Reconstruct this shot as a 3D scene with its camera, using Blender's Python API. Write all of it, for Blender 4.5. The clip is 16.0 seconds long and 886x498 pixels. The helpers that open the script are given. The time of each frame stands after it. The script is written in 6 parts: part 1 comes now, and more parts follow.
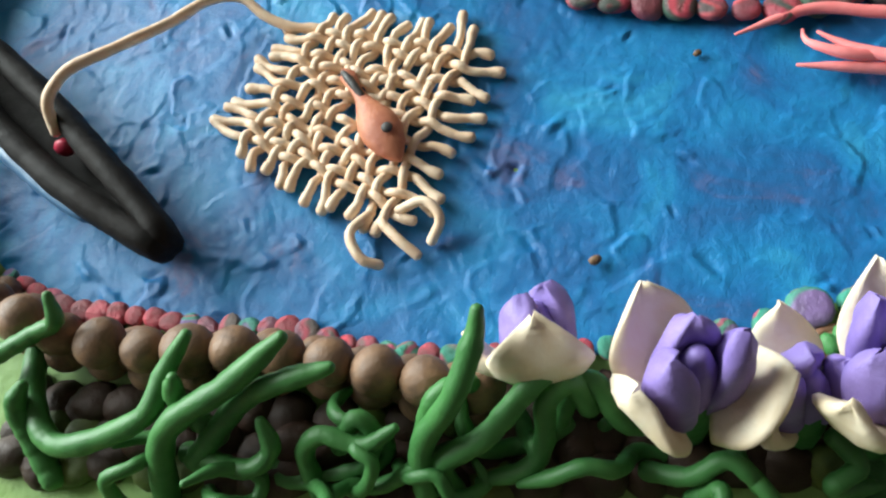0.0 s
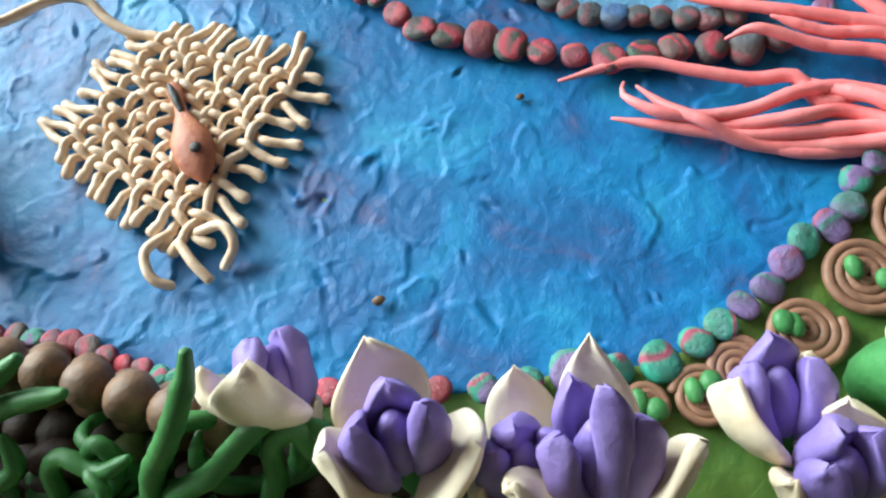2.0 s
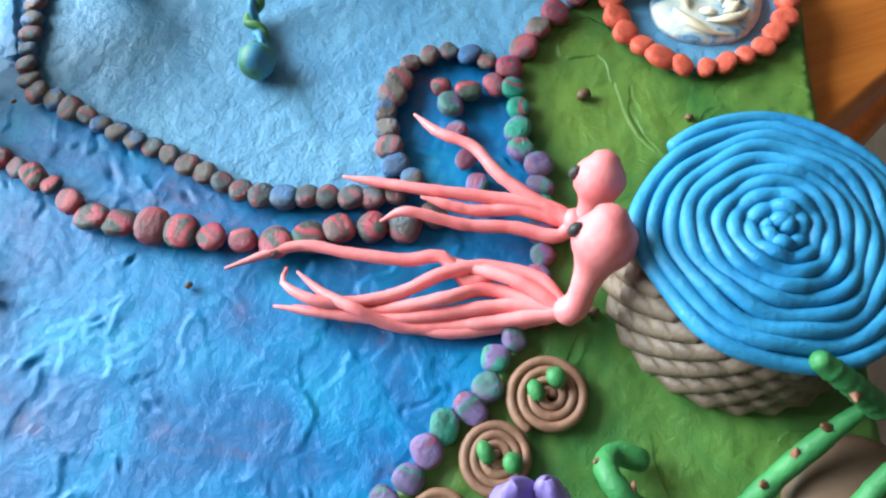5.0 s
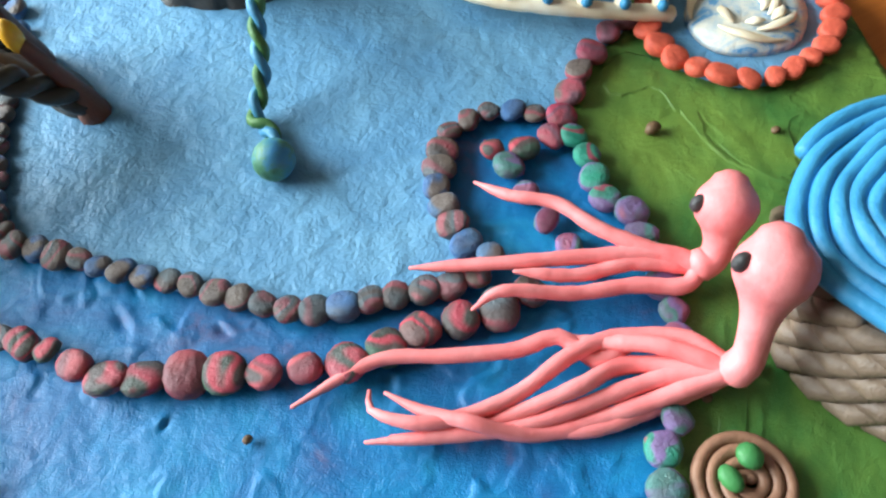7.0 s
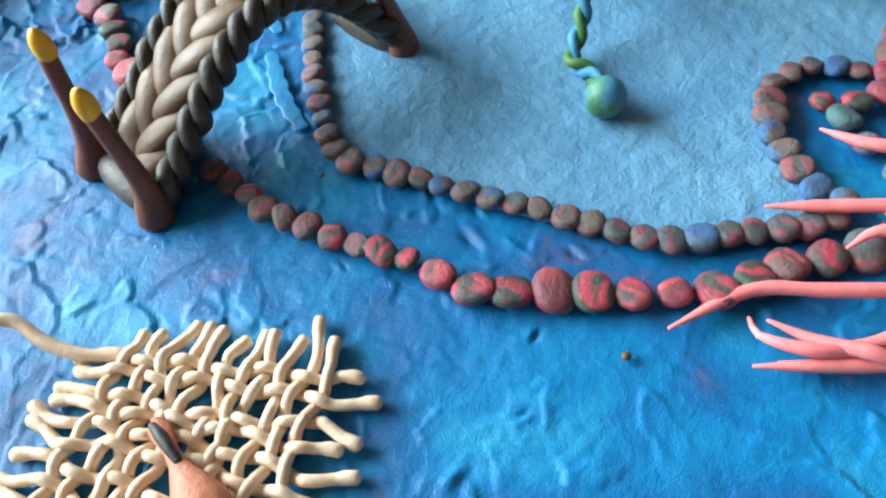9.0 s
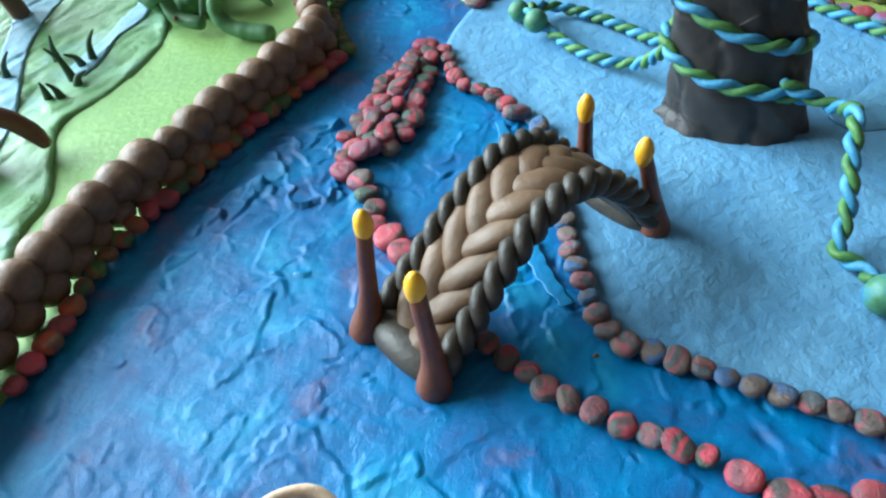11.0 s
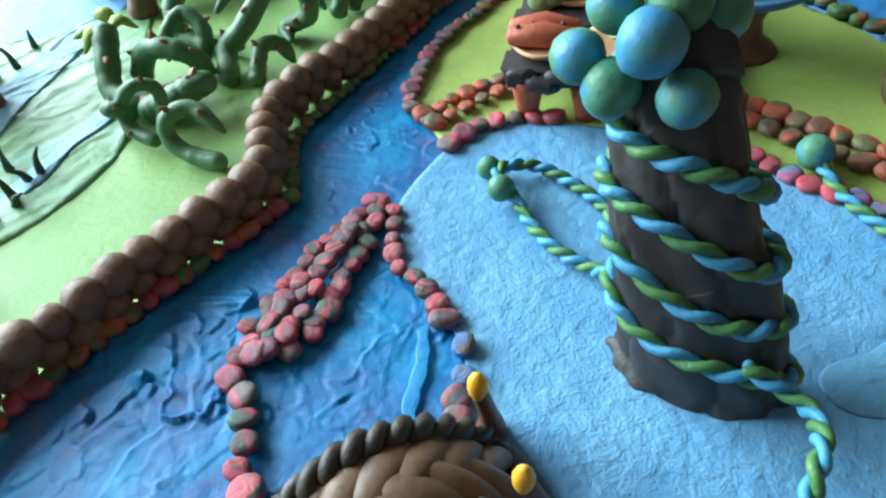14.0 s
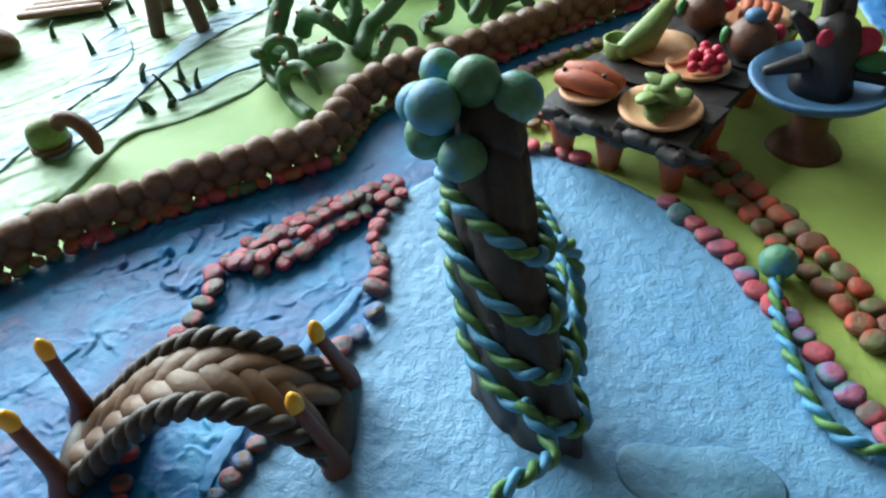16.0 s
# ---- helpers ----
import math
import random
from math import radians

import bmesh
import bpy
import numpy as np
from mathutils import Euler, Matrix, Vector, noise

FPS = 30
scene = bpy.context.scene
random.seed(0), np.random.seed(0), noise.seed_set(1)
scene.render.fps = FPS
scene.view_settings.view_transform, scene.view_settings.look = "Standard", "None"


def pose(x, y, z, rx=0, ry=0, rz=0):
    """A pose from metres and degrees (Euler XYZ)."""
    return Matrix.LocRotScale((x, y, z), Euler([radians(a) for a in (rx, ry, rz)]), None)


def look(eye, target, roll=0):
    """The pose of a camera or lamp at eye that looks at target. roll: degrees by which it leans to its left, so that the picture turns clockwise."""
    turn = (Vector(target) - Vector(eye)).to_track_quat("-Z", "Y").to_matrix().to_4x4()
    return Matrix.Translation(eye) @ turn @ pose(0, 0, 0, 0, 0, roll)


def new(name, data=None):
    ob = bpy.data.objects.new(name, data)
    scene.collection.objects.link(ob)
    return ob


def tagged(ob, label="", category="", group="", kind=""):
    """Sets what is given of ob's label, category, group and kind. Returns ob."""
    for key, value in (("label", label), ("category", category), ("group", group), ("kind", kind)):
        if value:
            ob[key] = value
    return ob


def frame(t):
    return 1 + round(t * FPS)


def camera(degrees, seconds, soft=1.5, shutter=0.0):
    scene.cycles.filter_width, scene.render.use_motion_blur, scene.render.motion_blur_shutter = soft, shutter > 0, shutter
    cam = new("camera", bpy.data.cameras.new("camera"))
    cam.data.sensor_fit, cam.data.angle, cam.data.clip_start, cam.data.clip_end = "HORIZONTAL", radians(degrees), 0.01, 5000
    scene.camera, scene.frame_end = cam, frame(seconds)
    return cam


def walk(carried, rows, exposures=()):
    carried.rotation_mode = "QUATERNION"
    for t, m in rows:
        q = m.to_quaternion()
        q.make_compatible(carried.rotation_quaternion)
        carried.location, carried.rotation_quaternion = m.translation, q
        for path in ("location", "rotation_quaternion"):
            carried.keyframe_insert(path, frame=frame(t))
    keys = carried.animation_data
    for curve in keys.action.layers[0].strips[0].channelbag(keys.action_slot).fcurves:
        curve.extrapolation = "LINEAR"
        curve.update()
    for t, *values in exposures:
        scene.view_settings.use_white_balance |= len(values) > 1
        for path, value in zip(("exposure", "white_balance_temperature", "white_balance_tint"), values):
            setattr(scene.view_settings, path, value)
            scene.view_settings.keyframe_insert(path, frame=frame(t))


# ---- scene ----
cam = camera(63.5, 16.0, 2.3)
PATH = [
    (0, (0.02137, 0.00877, 0.18286), (0.01789, 0.08957, -0.00006), -20.58),
    (0.5, (0.04235, 0.00360, 0.17749), (0.03793, 0.08464, -0.00530), -21.20),
    (1, (0.05796, 0.00392, 0.18104), (0.05294, 0.08299, -0.00260), -18.05),
    (1.5, (0.06971, 0.00139, 0.18430), (0.06524, 0.07954, 0.00025), -17.12),
    (2, (0.08111, 0.00710, 0.17908), (0.07513, 0.08479, -0.00512), -17.61),
    (2.5, (0.09558, 0.00268, 0.17819), (0.08961, 0.08093, -0.00577), -17.43),
    (3, (0.11253, 0.01028, 0.18704), (0.11561, 0.08782, 0.00271), -12.14),
    (3.5, (0.11880, 0.01296, 0.18769), (0.12693, 0.08767, 0.00235), -10.41),
    (4, (0.13344, 0.00253, 0.19594), (0.14361, 0.07482, 0.00974), -9.04),
    (4.5, (0.14889, 0.00992, 0.20297), (0.16316, 0.08296, 0.01733), -6.21),
    (5, (0.15806, 0.02411, 0.19218), (0.17953, 0.10546, 0.01073), -4.13),
    (5.2, (0.15994, 0.03044, 0.18861), (0.18521, 0.11759, 0.01038), -3.95),
    (7.3, (0.11916, 0.04941, 0.15306), (0.16698, 0.15336, -0.01098), -7.21),
    (7.5, (0.11271, 0.04798, 0.15240), (0.16134, 0.15363, -0.01031), -7.15),
    (8, (0.08304, 0.06152, 0.15540), (0.12736, 0.16756, -0.00829), -6.99),
    (8.5, (0.06327, 0.07134, 0.15321), (0.10588, 0.17775, -0.01069), -6.42),
    (8.7, (0.05733, 0.07023, 0.15147), (0.09799, 0.17660, -0.01295), -6.44),
    (10.8, (-0.00407, 0.09676, 0.16246), (0.03018, 0.23066, 0.01790), -7.97),
    (11, (-0.00460, 0.10414, 0.16887), (0.03079, 0.24101, 0.02740), -7.08),
    (11.5, (0.01130, 0.11953, 0.18173), (0.04536, 0.26265, 0.04625), -5.24),
    (12, (0.01904, 0.12609, 0.20032), (0.05426, 0.27448, 0.07094), -3.01),
    (12.5, (0.02274, 0.14268, 0.21023), (0.05728, 0.29027, 0.07975), -2.11),
    (13, (0.03297, 0.15245, 0.21949), (0.06398, 0.29970, 0.08775), -3.25),
    (13.5, (0.04405, 0.16500, 0.21557), (0.07140, 0.30862, 0.07909), -5.23),
    (14, (0.08063, 0.17019, 0.19030), (0.09152, 0.31151, 0.04919), -8.59),
    (14.5, (0.10618, 0.15666, 0.18997), (0.09965, 0.29934, 0.04998), -9.31),
    (15, (0.12954, 0.14491, 0.19127), (0.09967, 0.28570, 0.05239), -10.06),
    (15.5, (0.18588, 0.12985, 0.20584), (0.13534, 0.26445, 0.06681), -8.38),
    (16, (0.19208, 0.14515, 0.21188), (0.13863, 0.28070, 0.07488), -7.63),
]

walk(cam, [(t, look(eye, target, roll)) for t, eye, target, roll in PATH],
     [(0, -0.24, 6900, 11), (1, -0.1, 6600, 10), (2, -0.06, 6550, 9), (3.5, 0.0, 6300, 8), (5, 0.2, 6050, 6), (7.5, 0.06, 6500, 10), (8.5, 0.1, 6450, 9), (10.8, -0.02, 5900, 6), (11.5, 0.13, 6100, 6), (13, 0.04, 6000, 7), (15, -0.12, 5900, 7), (15.5, -0.21, 6200, 9), (16, -0.22, 6450, 11)])

# ---- daylight: a sky outside, and the window's light in its opening ----
world = bpy.data.worlds.new("day")
scene.world = world
world.use_nodes = True
sky = world.node_tree.nodes.new("ShaderNodeTexSky")
sky.sky_type, sky.sun_disc = "NISHITA", False
sky.sun_elevation, sky.sun_rotation = radians(40), radians(150)
world.node_tree.links.new(sky.outputs["Color"], world.node_tree.nodes["Background"].inputs["Color"])
world.node_tree.nodes["Background"].inputs["Strength"].default_value = 0.08

ROOM = pose(0.09, 0.27, 0, 0, 0, 52)  # the room's own axes: +y looks at the window wall
WIN_Y, WIN_X0, WIN_X1, WIN_Z0, WIN_Z1 = 1.9, -1.0, 1.2, 0.25, 1.75
light = bpy.data.lights.new("window_daylight", "AREA")
light.shape, light.size, light.size_y = "RECTANGLE", WIN_X1 - WIN_X0 - 0.08, WIN_Z1 - WIN_Z0 - 0.08
light.energy, light.color = 212, (0.86, 0.98, 1.0)
lamp = new("window_daylight", light)
lamp.matrix_world = ROOM @ pose((WIN_X0 + WIN_X1) / 2, WIN_Y + 0.06, (WIN_Z0 + WIN_Z1) / 2, -90, 0, 0)

U = 0.09  # metres in one unit of the plan, in which the places below are given; z = 0 is the clay water


def smooth(ctrl, n, closed=False):
    """Catmull-Rom line through the points, as n points evenly spaced."""
    p = np.array(ctrl, float)
    if closed:
        p = np.vstack([p[-1], p, p[0], p[1]])
    else:
        p = np.vstack([2 * p[0] - p[1], p, 2 * p[-1] - p[-2]])
    t = np.linspace(0, 1, 14, endpoint=False)[:, None]
    out = []
    for a, b, c, d in zip(p[:-3], p[1:-2], p[2:-1], p[3:]):
        out.append(0.5 * (2 * b + (c - a) * t + (2 * a - 5 * b + 4 * c - d) * t**2 + (3 * b - a - 3 * c + d) * t**3))
    out = np.vstack(out + [p[-2:-1]])
    s = np.r_[0, np.cumsum(np.linalg.norm(np.diff(out, axis=0), axis=1))]
    at = np.linspace(0, s[-1], n, endpoint=not closed)
    return np.stack([np.interp(at, s, out[:, k]) for k in range(out.shape[1])], 1)


def length(ctrl, closed=False):
    q = smooth(ctrl, 120, closed)
    return float(np.linalg.norm(np.diff(q, axis=0), axis=1).sum())


LATTICE = np.random.RandomState(5).rand(64, 64)


def vnoise(x, y):
    xi, yi = np.floor(x).astype(int), np.floor(y).astype(int)
    fx, fy = x - xi, y - yi
    fx, fy = fx * fx * (3 - 2 * fx), fy * fy * (3 - 2 * fy)
    g = lambda i, j: LATTICE[i % 64, j % 64]
    return (g(xi, yi) * (1 - fx) + g(xi + 1, yi) * fx) * (1 - fy) + (g(xi, yi + 1) * (1 - fx) + g(xi + 1, yi + 1) * fx) * fy


def fbm(x, y, octaves=4):
    total, amp = 0, 0.5
    for k in range(octaves):
        total = total + amp * vnoise(x + 17.3 * k, y - 9.1 * k)
        x, y, amp = x * 2.03, y * 2.03, amp * 0.5
    return total


class Clay:
    """Gathers the vertices and faces of one mesh, in plan units."""

    def __init__(self):
        self.v, self.f, self.m = [], [], []

    def add(self, verts, faces, slot=0):
        n = len(self.v)
        self.v += [tuple(p) for p in verts]
        self.f += [tuple(n + i for i in q) for q in faces]
        self.m += [slot] * len(faces)
        return self

    def tube(self, pts, r, seg=8, slot=0, flat=1.0, round_ends=True, closed=False):
        pts = np.array(pts, float)
        n = len(pts)
        r = np.full(n, r, float) if np.isscalar(r) else np.array(r, float)
        if n > 20:  # rolled by hand: never quite even
            s = np.arange(n) * 20.0 / n + 7.7 * pts[0].sum()
            r = r * (1 + 0.035 * np.sin(2.1 * s) + 0.03 * np.sin(3.7 * s + 1.3))
        tan = np.gradient(pts, axis=0)
        if closed:
            tan = np.roll(pts, -1, 0) - np.roll(pts, 1, 0)
        tan /= np.linalg.norm(tan, axis=1)[:, None] + 1e-9
        if round_ends and not closed:
            a, b = pts[0] - tan[0] * r[0] * 0.6, pts[-1] + tan[-1] * r[-1] * 0.6
            pts = np.vstack([a, pts[0] - tan[0] * r[0] * 0.35, pts, pts[-1] + tan[-1] * r[-1] * 0.35, b])
            r = np.r_[r[0] * 0.35, r[0] * 0.8, r, r[-1] * 0.8, r[-1] * 0.35]
            tan = np.vstack([tan[0], tan[0], tan, tan[-1], tan[-1]])
            n += 4
        side = np.cross(tan[0], (0, 0, 1.0))
        if np.linalg.norm(side) < 0.1:
            side = np.cross(tan[0], (0, 1.0, 0))
        verts = []
        ang = np.arange(seg) * 2 * np.pi / seg
        for k in range(n):
            side = side - tan[k] * (side @ tan[k])
            side /= np.linalg.norm(side) + 1e-9
            up = np.cross(side, tan[k])
            verts += [pts[k] + r[k] * (np.cos(a) * side + flat * np.sin(a) * up) for a in ang]
        faces = []
        for k in range(n if closed else n - 1):
            k2 = (k + 1) % n
            faces += [(k * seg + i, k * seg + (i + 1) % seg, k2 * seg + (i + 1) % seg, k2 * seg + i) for i in range(seg)]
        if not closed:
            faces += [tuple(range(seg))[::-1], tuple((n - 1) * seg + i for i in range(seg))]
        return self.add(verts, faces, slot)

    def ball(self, c, r, turn=None, seg=12, rings=8, lump=0.0, slot=0, seed=0):
        r = np.array([r] * 3 if np.isscalar(r) else r, float)
        rng = np.random.RandomState(seed)
        k = rng.normal(size=(3, 3)) * 1.6
        ph = rng.rand(3) * 6
        verts = []
        for j in range(rings + 1):
            th = np.pi * j / rings
            for i in range(seg if 0 < j < rings else 1):
                a = 2 * np.pi * i / seg
                d = np.array([np.sin(th) * np.cos(a), np.sin(th) * np.sin(a), np.cos(th)])
                d = d * (1 + lump * np.sin(k @ d + ph).sum() / 2)
                p = d * r
                if turn is not None:
                    p = np.array(turn @ Vector(p))
                verts.append(p + np.array(c, float))
        idx = lambda j, i: 0 if j == 0 else (1 + (rings - 1) * seg if j == rings else 1 + (j - 1) * seg + i % seg)
        faces = []
        for j in range(rings):
            for i in range(seg):
                q = [idx(j, i), idx(j + 1, i), idx(j + 1, i + 1), idx(j, i + 1)]
                q = list(dict.fromkeys(q))
                faces.append(tuple(q))
        return self.add(verts, faces, slot)

    def box(self, lo, hi, turn=None, at=(0, 0, 0), lump=0.0, seed=0, slot=0):
        """A box with chamfered edges, its corners a little out of true."""
        rng = random.Random(seed)
        lo, hi = np.array(lo, float), np.array(hi, float)
        b = 0.12 * (hi - lo).min()
        bm = bmesh.new()
        bmesh.ops.create_cube(bm, size=1)
        for v in bm.verts:
            for k in range(3):
                v.co[k] = (lo[k] if v.co[k] < 0 else hi[k]) + rng.uniform(-lump, lump)
        bmesh.ops.bevel(bm, geom=list(bm.edges), offset=b, segments=2, affect="EDGES", profile=0.6)
        verts = [np.array((turn @ v.co) if turn is not None else v.co) + np.array(at) for v in bm.verts]
        faces = [[v.index for v in fc.verts] for fc in bm.faces]
        bm.free()
        return self.add(verts, faces, slot)

    def lathe(self, profile, c=(0, 0, 0), seg=28, wob=0.0, seed=0, slot=0, turn=None, squash=1.0):
        rng = np.random.RandomState(seed)
        ph = rng.rand(4) * 6
        verts = []
        for r, z in profile:
            for i in range(seg):
                a = 2 * np.pi * i / seg
                rr = r * (1 + wob * (np.sin(2 * a + ph[0]) + 0.6 * np.sin(3 * a + ph[1]) + 0.4 * np.sin(5 * a + ph[2])))
                p = Vector((rr * np.cos(a), rr * np.sin(a) * squash, z + wob * 0.25 * r * np.sin(3 * a + ph[3])))
                verts.append(np.array(turn @ p if turn is not None else p) + np.array(c))
        faces = []
        for j in range(len(profile) - 1):
            faces += [(j * seg + i, j * seg + (i + 1) % seg, (j + 1) * seg + (i + 1) % seg, (j + 1) * seg + i) for i in range(seg)]
        n = len(profile)
        faces += [tuple(range(seg))[::-1], tuple((n - 1) * seg + i for i in range(seg))]
        return self.add(verts, faces, slot)

    def petal(self, base, tip, inner, width, thick=0.03, cup=0.3, belly=0.0, blunt=0.3):
        """A thick hand-pressed petal from base to tip; its hollow side looks along inner."""
        base, tip, inner = (np.array(q, float) for q in (base, tip, inner))
        along = tip - base
        size = np.linalg.norm(along)
        along /= size
        inner = inner - along * (inner @ along)
        inner /= np.linalg.norm(inner)
        side = np.cross(along, inner)
        nu, nv = 14, 14
        verts = []
        for i in range(nu + 1):
            u = i / nu
            grow = 0.80 + 0.20 * math.sin(math.pi / 2 * min(u / 0.36, 1))
            fade = 1 - max(0.0, (u - 0.36) / 0.64) ** (1.35 + 2 * blunt)
            w = width * grow * max(fade, 0.02) + 0.004
            mid = base + along * size * u - inner * belly * math.sin(math.pi * u) + side * 0.03 * size * math.sin(4 * u + 7 * base[0])
            t = thick * (1 - 0.35 * u) * min(1, 4 * (1 - u) + 0.28) * min(1, 5 * u + 0.5)
            for j in range(nv):
                a = 2 * math.pi * j / nv
                c, n = math.cos(a), math.sin(a)
                c = math.copysign(abs(c) ** 0.8, c)
                verts.append(mid + side * w * c + inner * (cup * w * c * c * (0.6 + 0.4 * u) + t * n) + inner * 0.012 * math.sin(6 * u + 3 * c + 11 * tip[0]) * u)
        faces = [(i * nv + j, i * nv + (j + 1) % nv, (i + 1) * nv + (j + 1) % nv, (i + 1) * nv + j) for i in range(nu) for j in range(nv)]
        faces += [tuple(range(nv))[::-1], tuple(nu * nv + j for j in range(nv))]
        return self.add(verts, faces)


ORIGIN = {}


def thing(name, at=(0, 0, 0), label="", category="", group="", kind=""):
    """An empty at the base of a thing, at a place of the plan."""
    ob = new(name)
    ob.empty_display_size = 0.01
    ob.location = Vector(at) * U
    ORIGIN[ob] = np.array(at, float)
    return tagged(ob, label, category, group, kind)


def mesh_of(name, clay, mats, origin=(0, 0, 0), flat=False):
    me = bpy.data.meshes.new(name)
    v = (np.array(clay.v) - np.array(origin)) * U
    me.from_pydata(v.tolist(), [], clay.f)
    for m in mats if isinstance(mats, (list, tuple)) else [mats]:
        me.materials.append(m)
    me.polygons.foreach_set("material_index", clay.m)
    me.polygons.foreach_set("use_smooth", [not flat] * len(clay.f))
    bm = bmesh.new()
    bm.from_mesh(me)
    bmesh.ops.recalc_face_normals(bm, faces=bm.faces)
    bm.to_mesh(me)
    bm.free()
    me.update()
    return me


def part(name, clay, mats, parent, label="", flat=False):
    """One mesh under a thing or a part; its points are given in the plan."""
    o = ORIGIN[parent]
    ob = new(name, mesh_of(name, clay, mats, o, flat))
    ob.parent = parent
    ORIGIN[ob] = o
    return tagged(ob, label)


def single(name, clay, mats, at, label, category, group="", kind="", flat=False):
    """A thing that is one mesh."""
    ob = new(name, mesh_of(name, clay, mats, at, flat))
    ob.location = Vector(at) * U
    ORIGIN[ob] = np.array(at, float)
    return tagged(ob, label, category, group, kind)


# ---- materials ----
def nodes_of(name):
    m = bpy.data.materials.new(name)
    m.use_nodes = True
    nt = m.node_tree
    return m, nt, nt.nodes["Principled BSDF"]


def srgb(r, g, b):
    return tuple(((c / 255 + 0.055) / 1.055) ** 2.4 if c > 10 else c / 3294.6 for c in (r, g, b)) + (1,)


def noise_node(nt, scale, detail=4, rough=0.55, warp=0.0, vec=None):
    n = nt.nodes.new("ShaderNodeTexNoise")
    n.inputs["Scale"].default_value, n.inputs["Detail"].default_value = scale, detail
    n.inputs["Roughness"].default_value, n.inputs["Distortion"].default_value = rough, warp
    if vec is not None:
        nt.links.new(vec, n.inputs["Vector"])
    return n


def ramp_node(nt, src, stops, constant=False):
    r = nt.nodes.new("ShaderNodeValToRGB")
    r.color_ramp.interpolation = "CONSTANT" if constant else "LINEAR"
    while len(r.color_ramp.elements) < len(stops):
        r.color_ramp.elements.new(0.5)
    for e, (p, c) in zip(r.color_ramp.elements, stops):
        e.position, e.color = p, c
    nt.links.new(src, r.inputs["Fac"])
    return r


def coords(nt, shuffled=True):
    """Object coordinates, shifted for each object so that no two pieces look alike."""
    tc = nt.nodes.new("ShaderNodeTexCoord")
    if not shuffled:
        return tc.outputs["Object"]
    info = nt.nodes.new("ShaderNodeObjectInfo")
    mul = nt.nodes.new("ShaderNodeMath")
    mul.operation, mul.inputs[1].default_value = "MULTIPLY", 3.7
    nt.links.new(info.outputs["Random"], mul.inputs[0])
    add = nt.nodes.new("ShaderNodeVectorMath")
    nt.links.new(tc.outputs["Object"], add.inputs[0])
    nt.links.new(mul.outputs[0], add.inputs[1])
    return add.outputs[0]


def relief(nt, bsdf, vec, scale, strength, distance=0.0006, fine=2600, creases=0):
    """Dents of finger and tool, and a fine grain, as bump."""
    a, b = noise_node(nt, scale, 5, 0.6, 0.3, vec), noise_node(nt, fine, 2, 0.5, 0, vec)
    mix = nt.nodes.new("ShaderNodeMath")
    mix.operation, mix.inputs[1].default_value = "MULTIPLY_ADD", 0.22
    nt.links.new(b.outputs["Fac"], mix.inputs[0])
    nt.links.new(a.outputs["Fac"], mix.inputs[2])
    height = mix.outputs[0]
    if creases:  # lapping strokes with sharp lips, and torn lines, in patches
        lap, line, mask = noise_node(nt, creases, 3, 0.5, 1.2, vec), noise_node(nt, creases * 1.3, 3, 0.5, 1.0, vec), noise_node(nt, creases * 0.7, 2, 0.5, 0.0, vec)

        def calc(op, a, b=None, c=None):
            n = nt.nodes.new("ShaderNodeMath")
            n.operation = op
            for k, v in enumerate((a, b, c)):
                if v is None:
                    continue
                if isinstance(v, (int, float)):
                    n.inputs[k].default_value = v
                else:
                    nt.links.new(v, n.inputs[k])
            return n.outputs[0]

        height = calc("MULTIPLY", height, 0.62)
        saw = calc("POWER", calc("FRACT", calc("MULTIPLY", lap.outputs["Fac"], 5.5)), 14.0)
        torn = calc("SUBTRACT", 1.0, calc("MINIMUM", calc("MULTIPLY", calc("ABSOLUTE", calc("SUBTRACT", line.outputs["Fac"], 0.5)), 18.0), 1.0))
        patch = calc("MINIMUM", calc("MAXIMUM", calc("MULTIPLY_ADD", mask.outputs["Fac"], 7.0, -3.2), 0.0), 1.0)
        rest = calc("SUBTRACT", 1.0, patch)
        height = calc("ADD", calc("MULTIPLY_ADD", calc("MULTIPLY", saw, patch), 1.0, height), calc("MULTIPLY", calc("MULTIPLY", torn, rest), -0.13))
    bump = nt.nodes.new("ShaderNodeBump")
    bump.inputs["Strength"].default_value, bump.inputs["Distance"].default_value = strength, distance
    nt.links.new(height, bump.inputs["Height"])
    nt.links.new(bump.outputs["Normal"], bsdf.inputs["Normal"])


def clay(name, col, col2=None, scale=140, rough=0.5, bump=0.5, bscale=420, spec=0.45, stops=None, warp=0.6, shuffled=True, depth=0.0009, fine=2600, creases=0):
    """Modelling clay: a base colour, smeared with a second one, dented and slightly greasy."""
    m, nt, b = nodes_of(name)
    vec = coords(nt, shuffled)
    n = noise_node(nt, scale, 6, 0.62, warp, vec)
    col2 = col2 or tuple(0.72 * c for c in col[:3]) + (1,)
    r = ramp_node(nt, n.outputs["Fac"], stops or [(0.36, col), (0.5, tuple((a + c) / 2 for a, c in zip(col, col2))), (0.66, col2)])
    nt.links.new(r.outputs["Color"], b.inputs["Base Color"])
    g = noise_node(nt, scale * 2.3, 3, 0.5, 0, vec)
    gr = nt.nodes.new("ShaderNodeMapRange")
    gr.inputs["To Min"].default_value, gr.inputs["To Max"].default_value = rough - 0.1, rough + 0.14
    nt.links.new(g.outputs["Fac"], gr.inputs["Value"])
    nt.links.new(gr.outputs["Result"], b.inputs["Roughness"])
    b.inputs["Specular IOR Level"].default_value = spec
    relief(nt, b, vec, bscale, bump, depth, fine, creases)
    return m


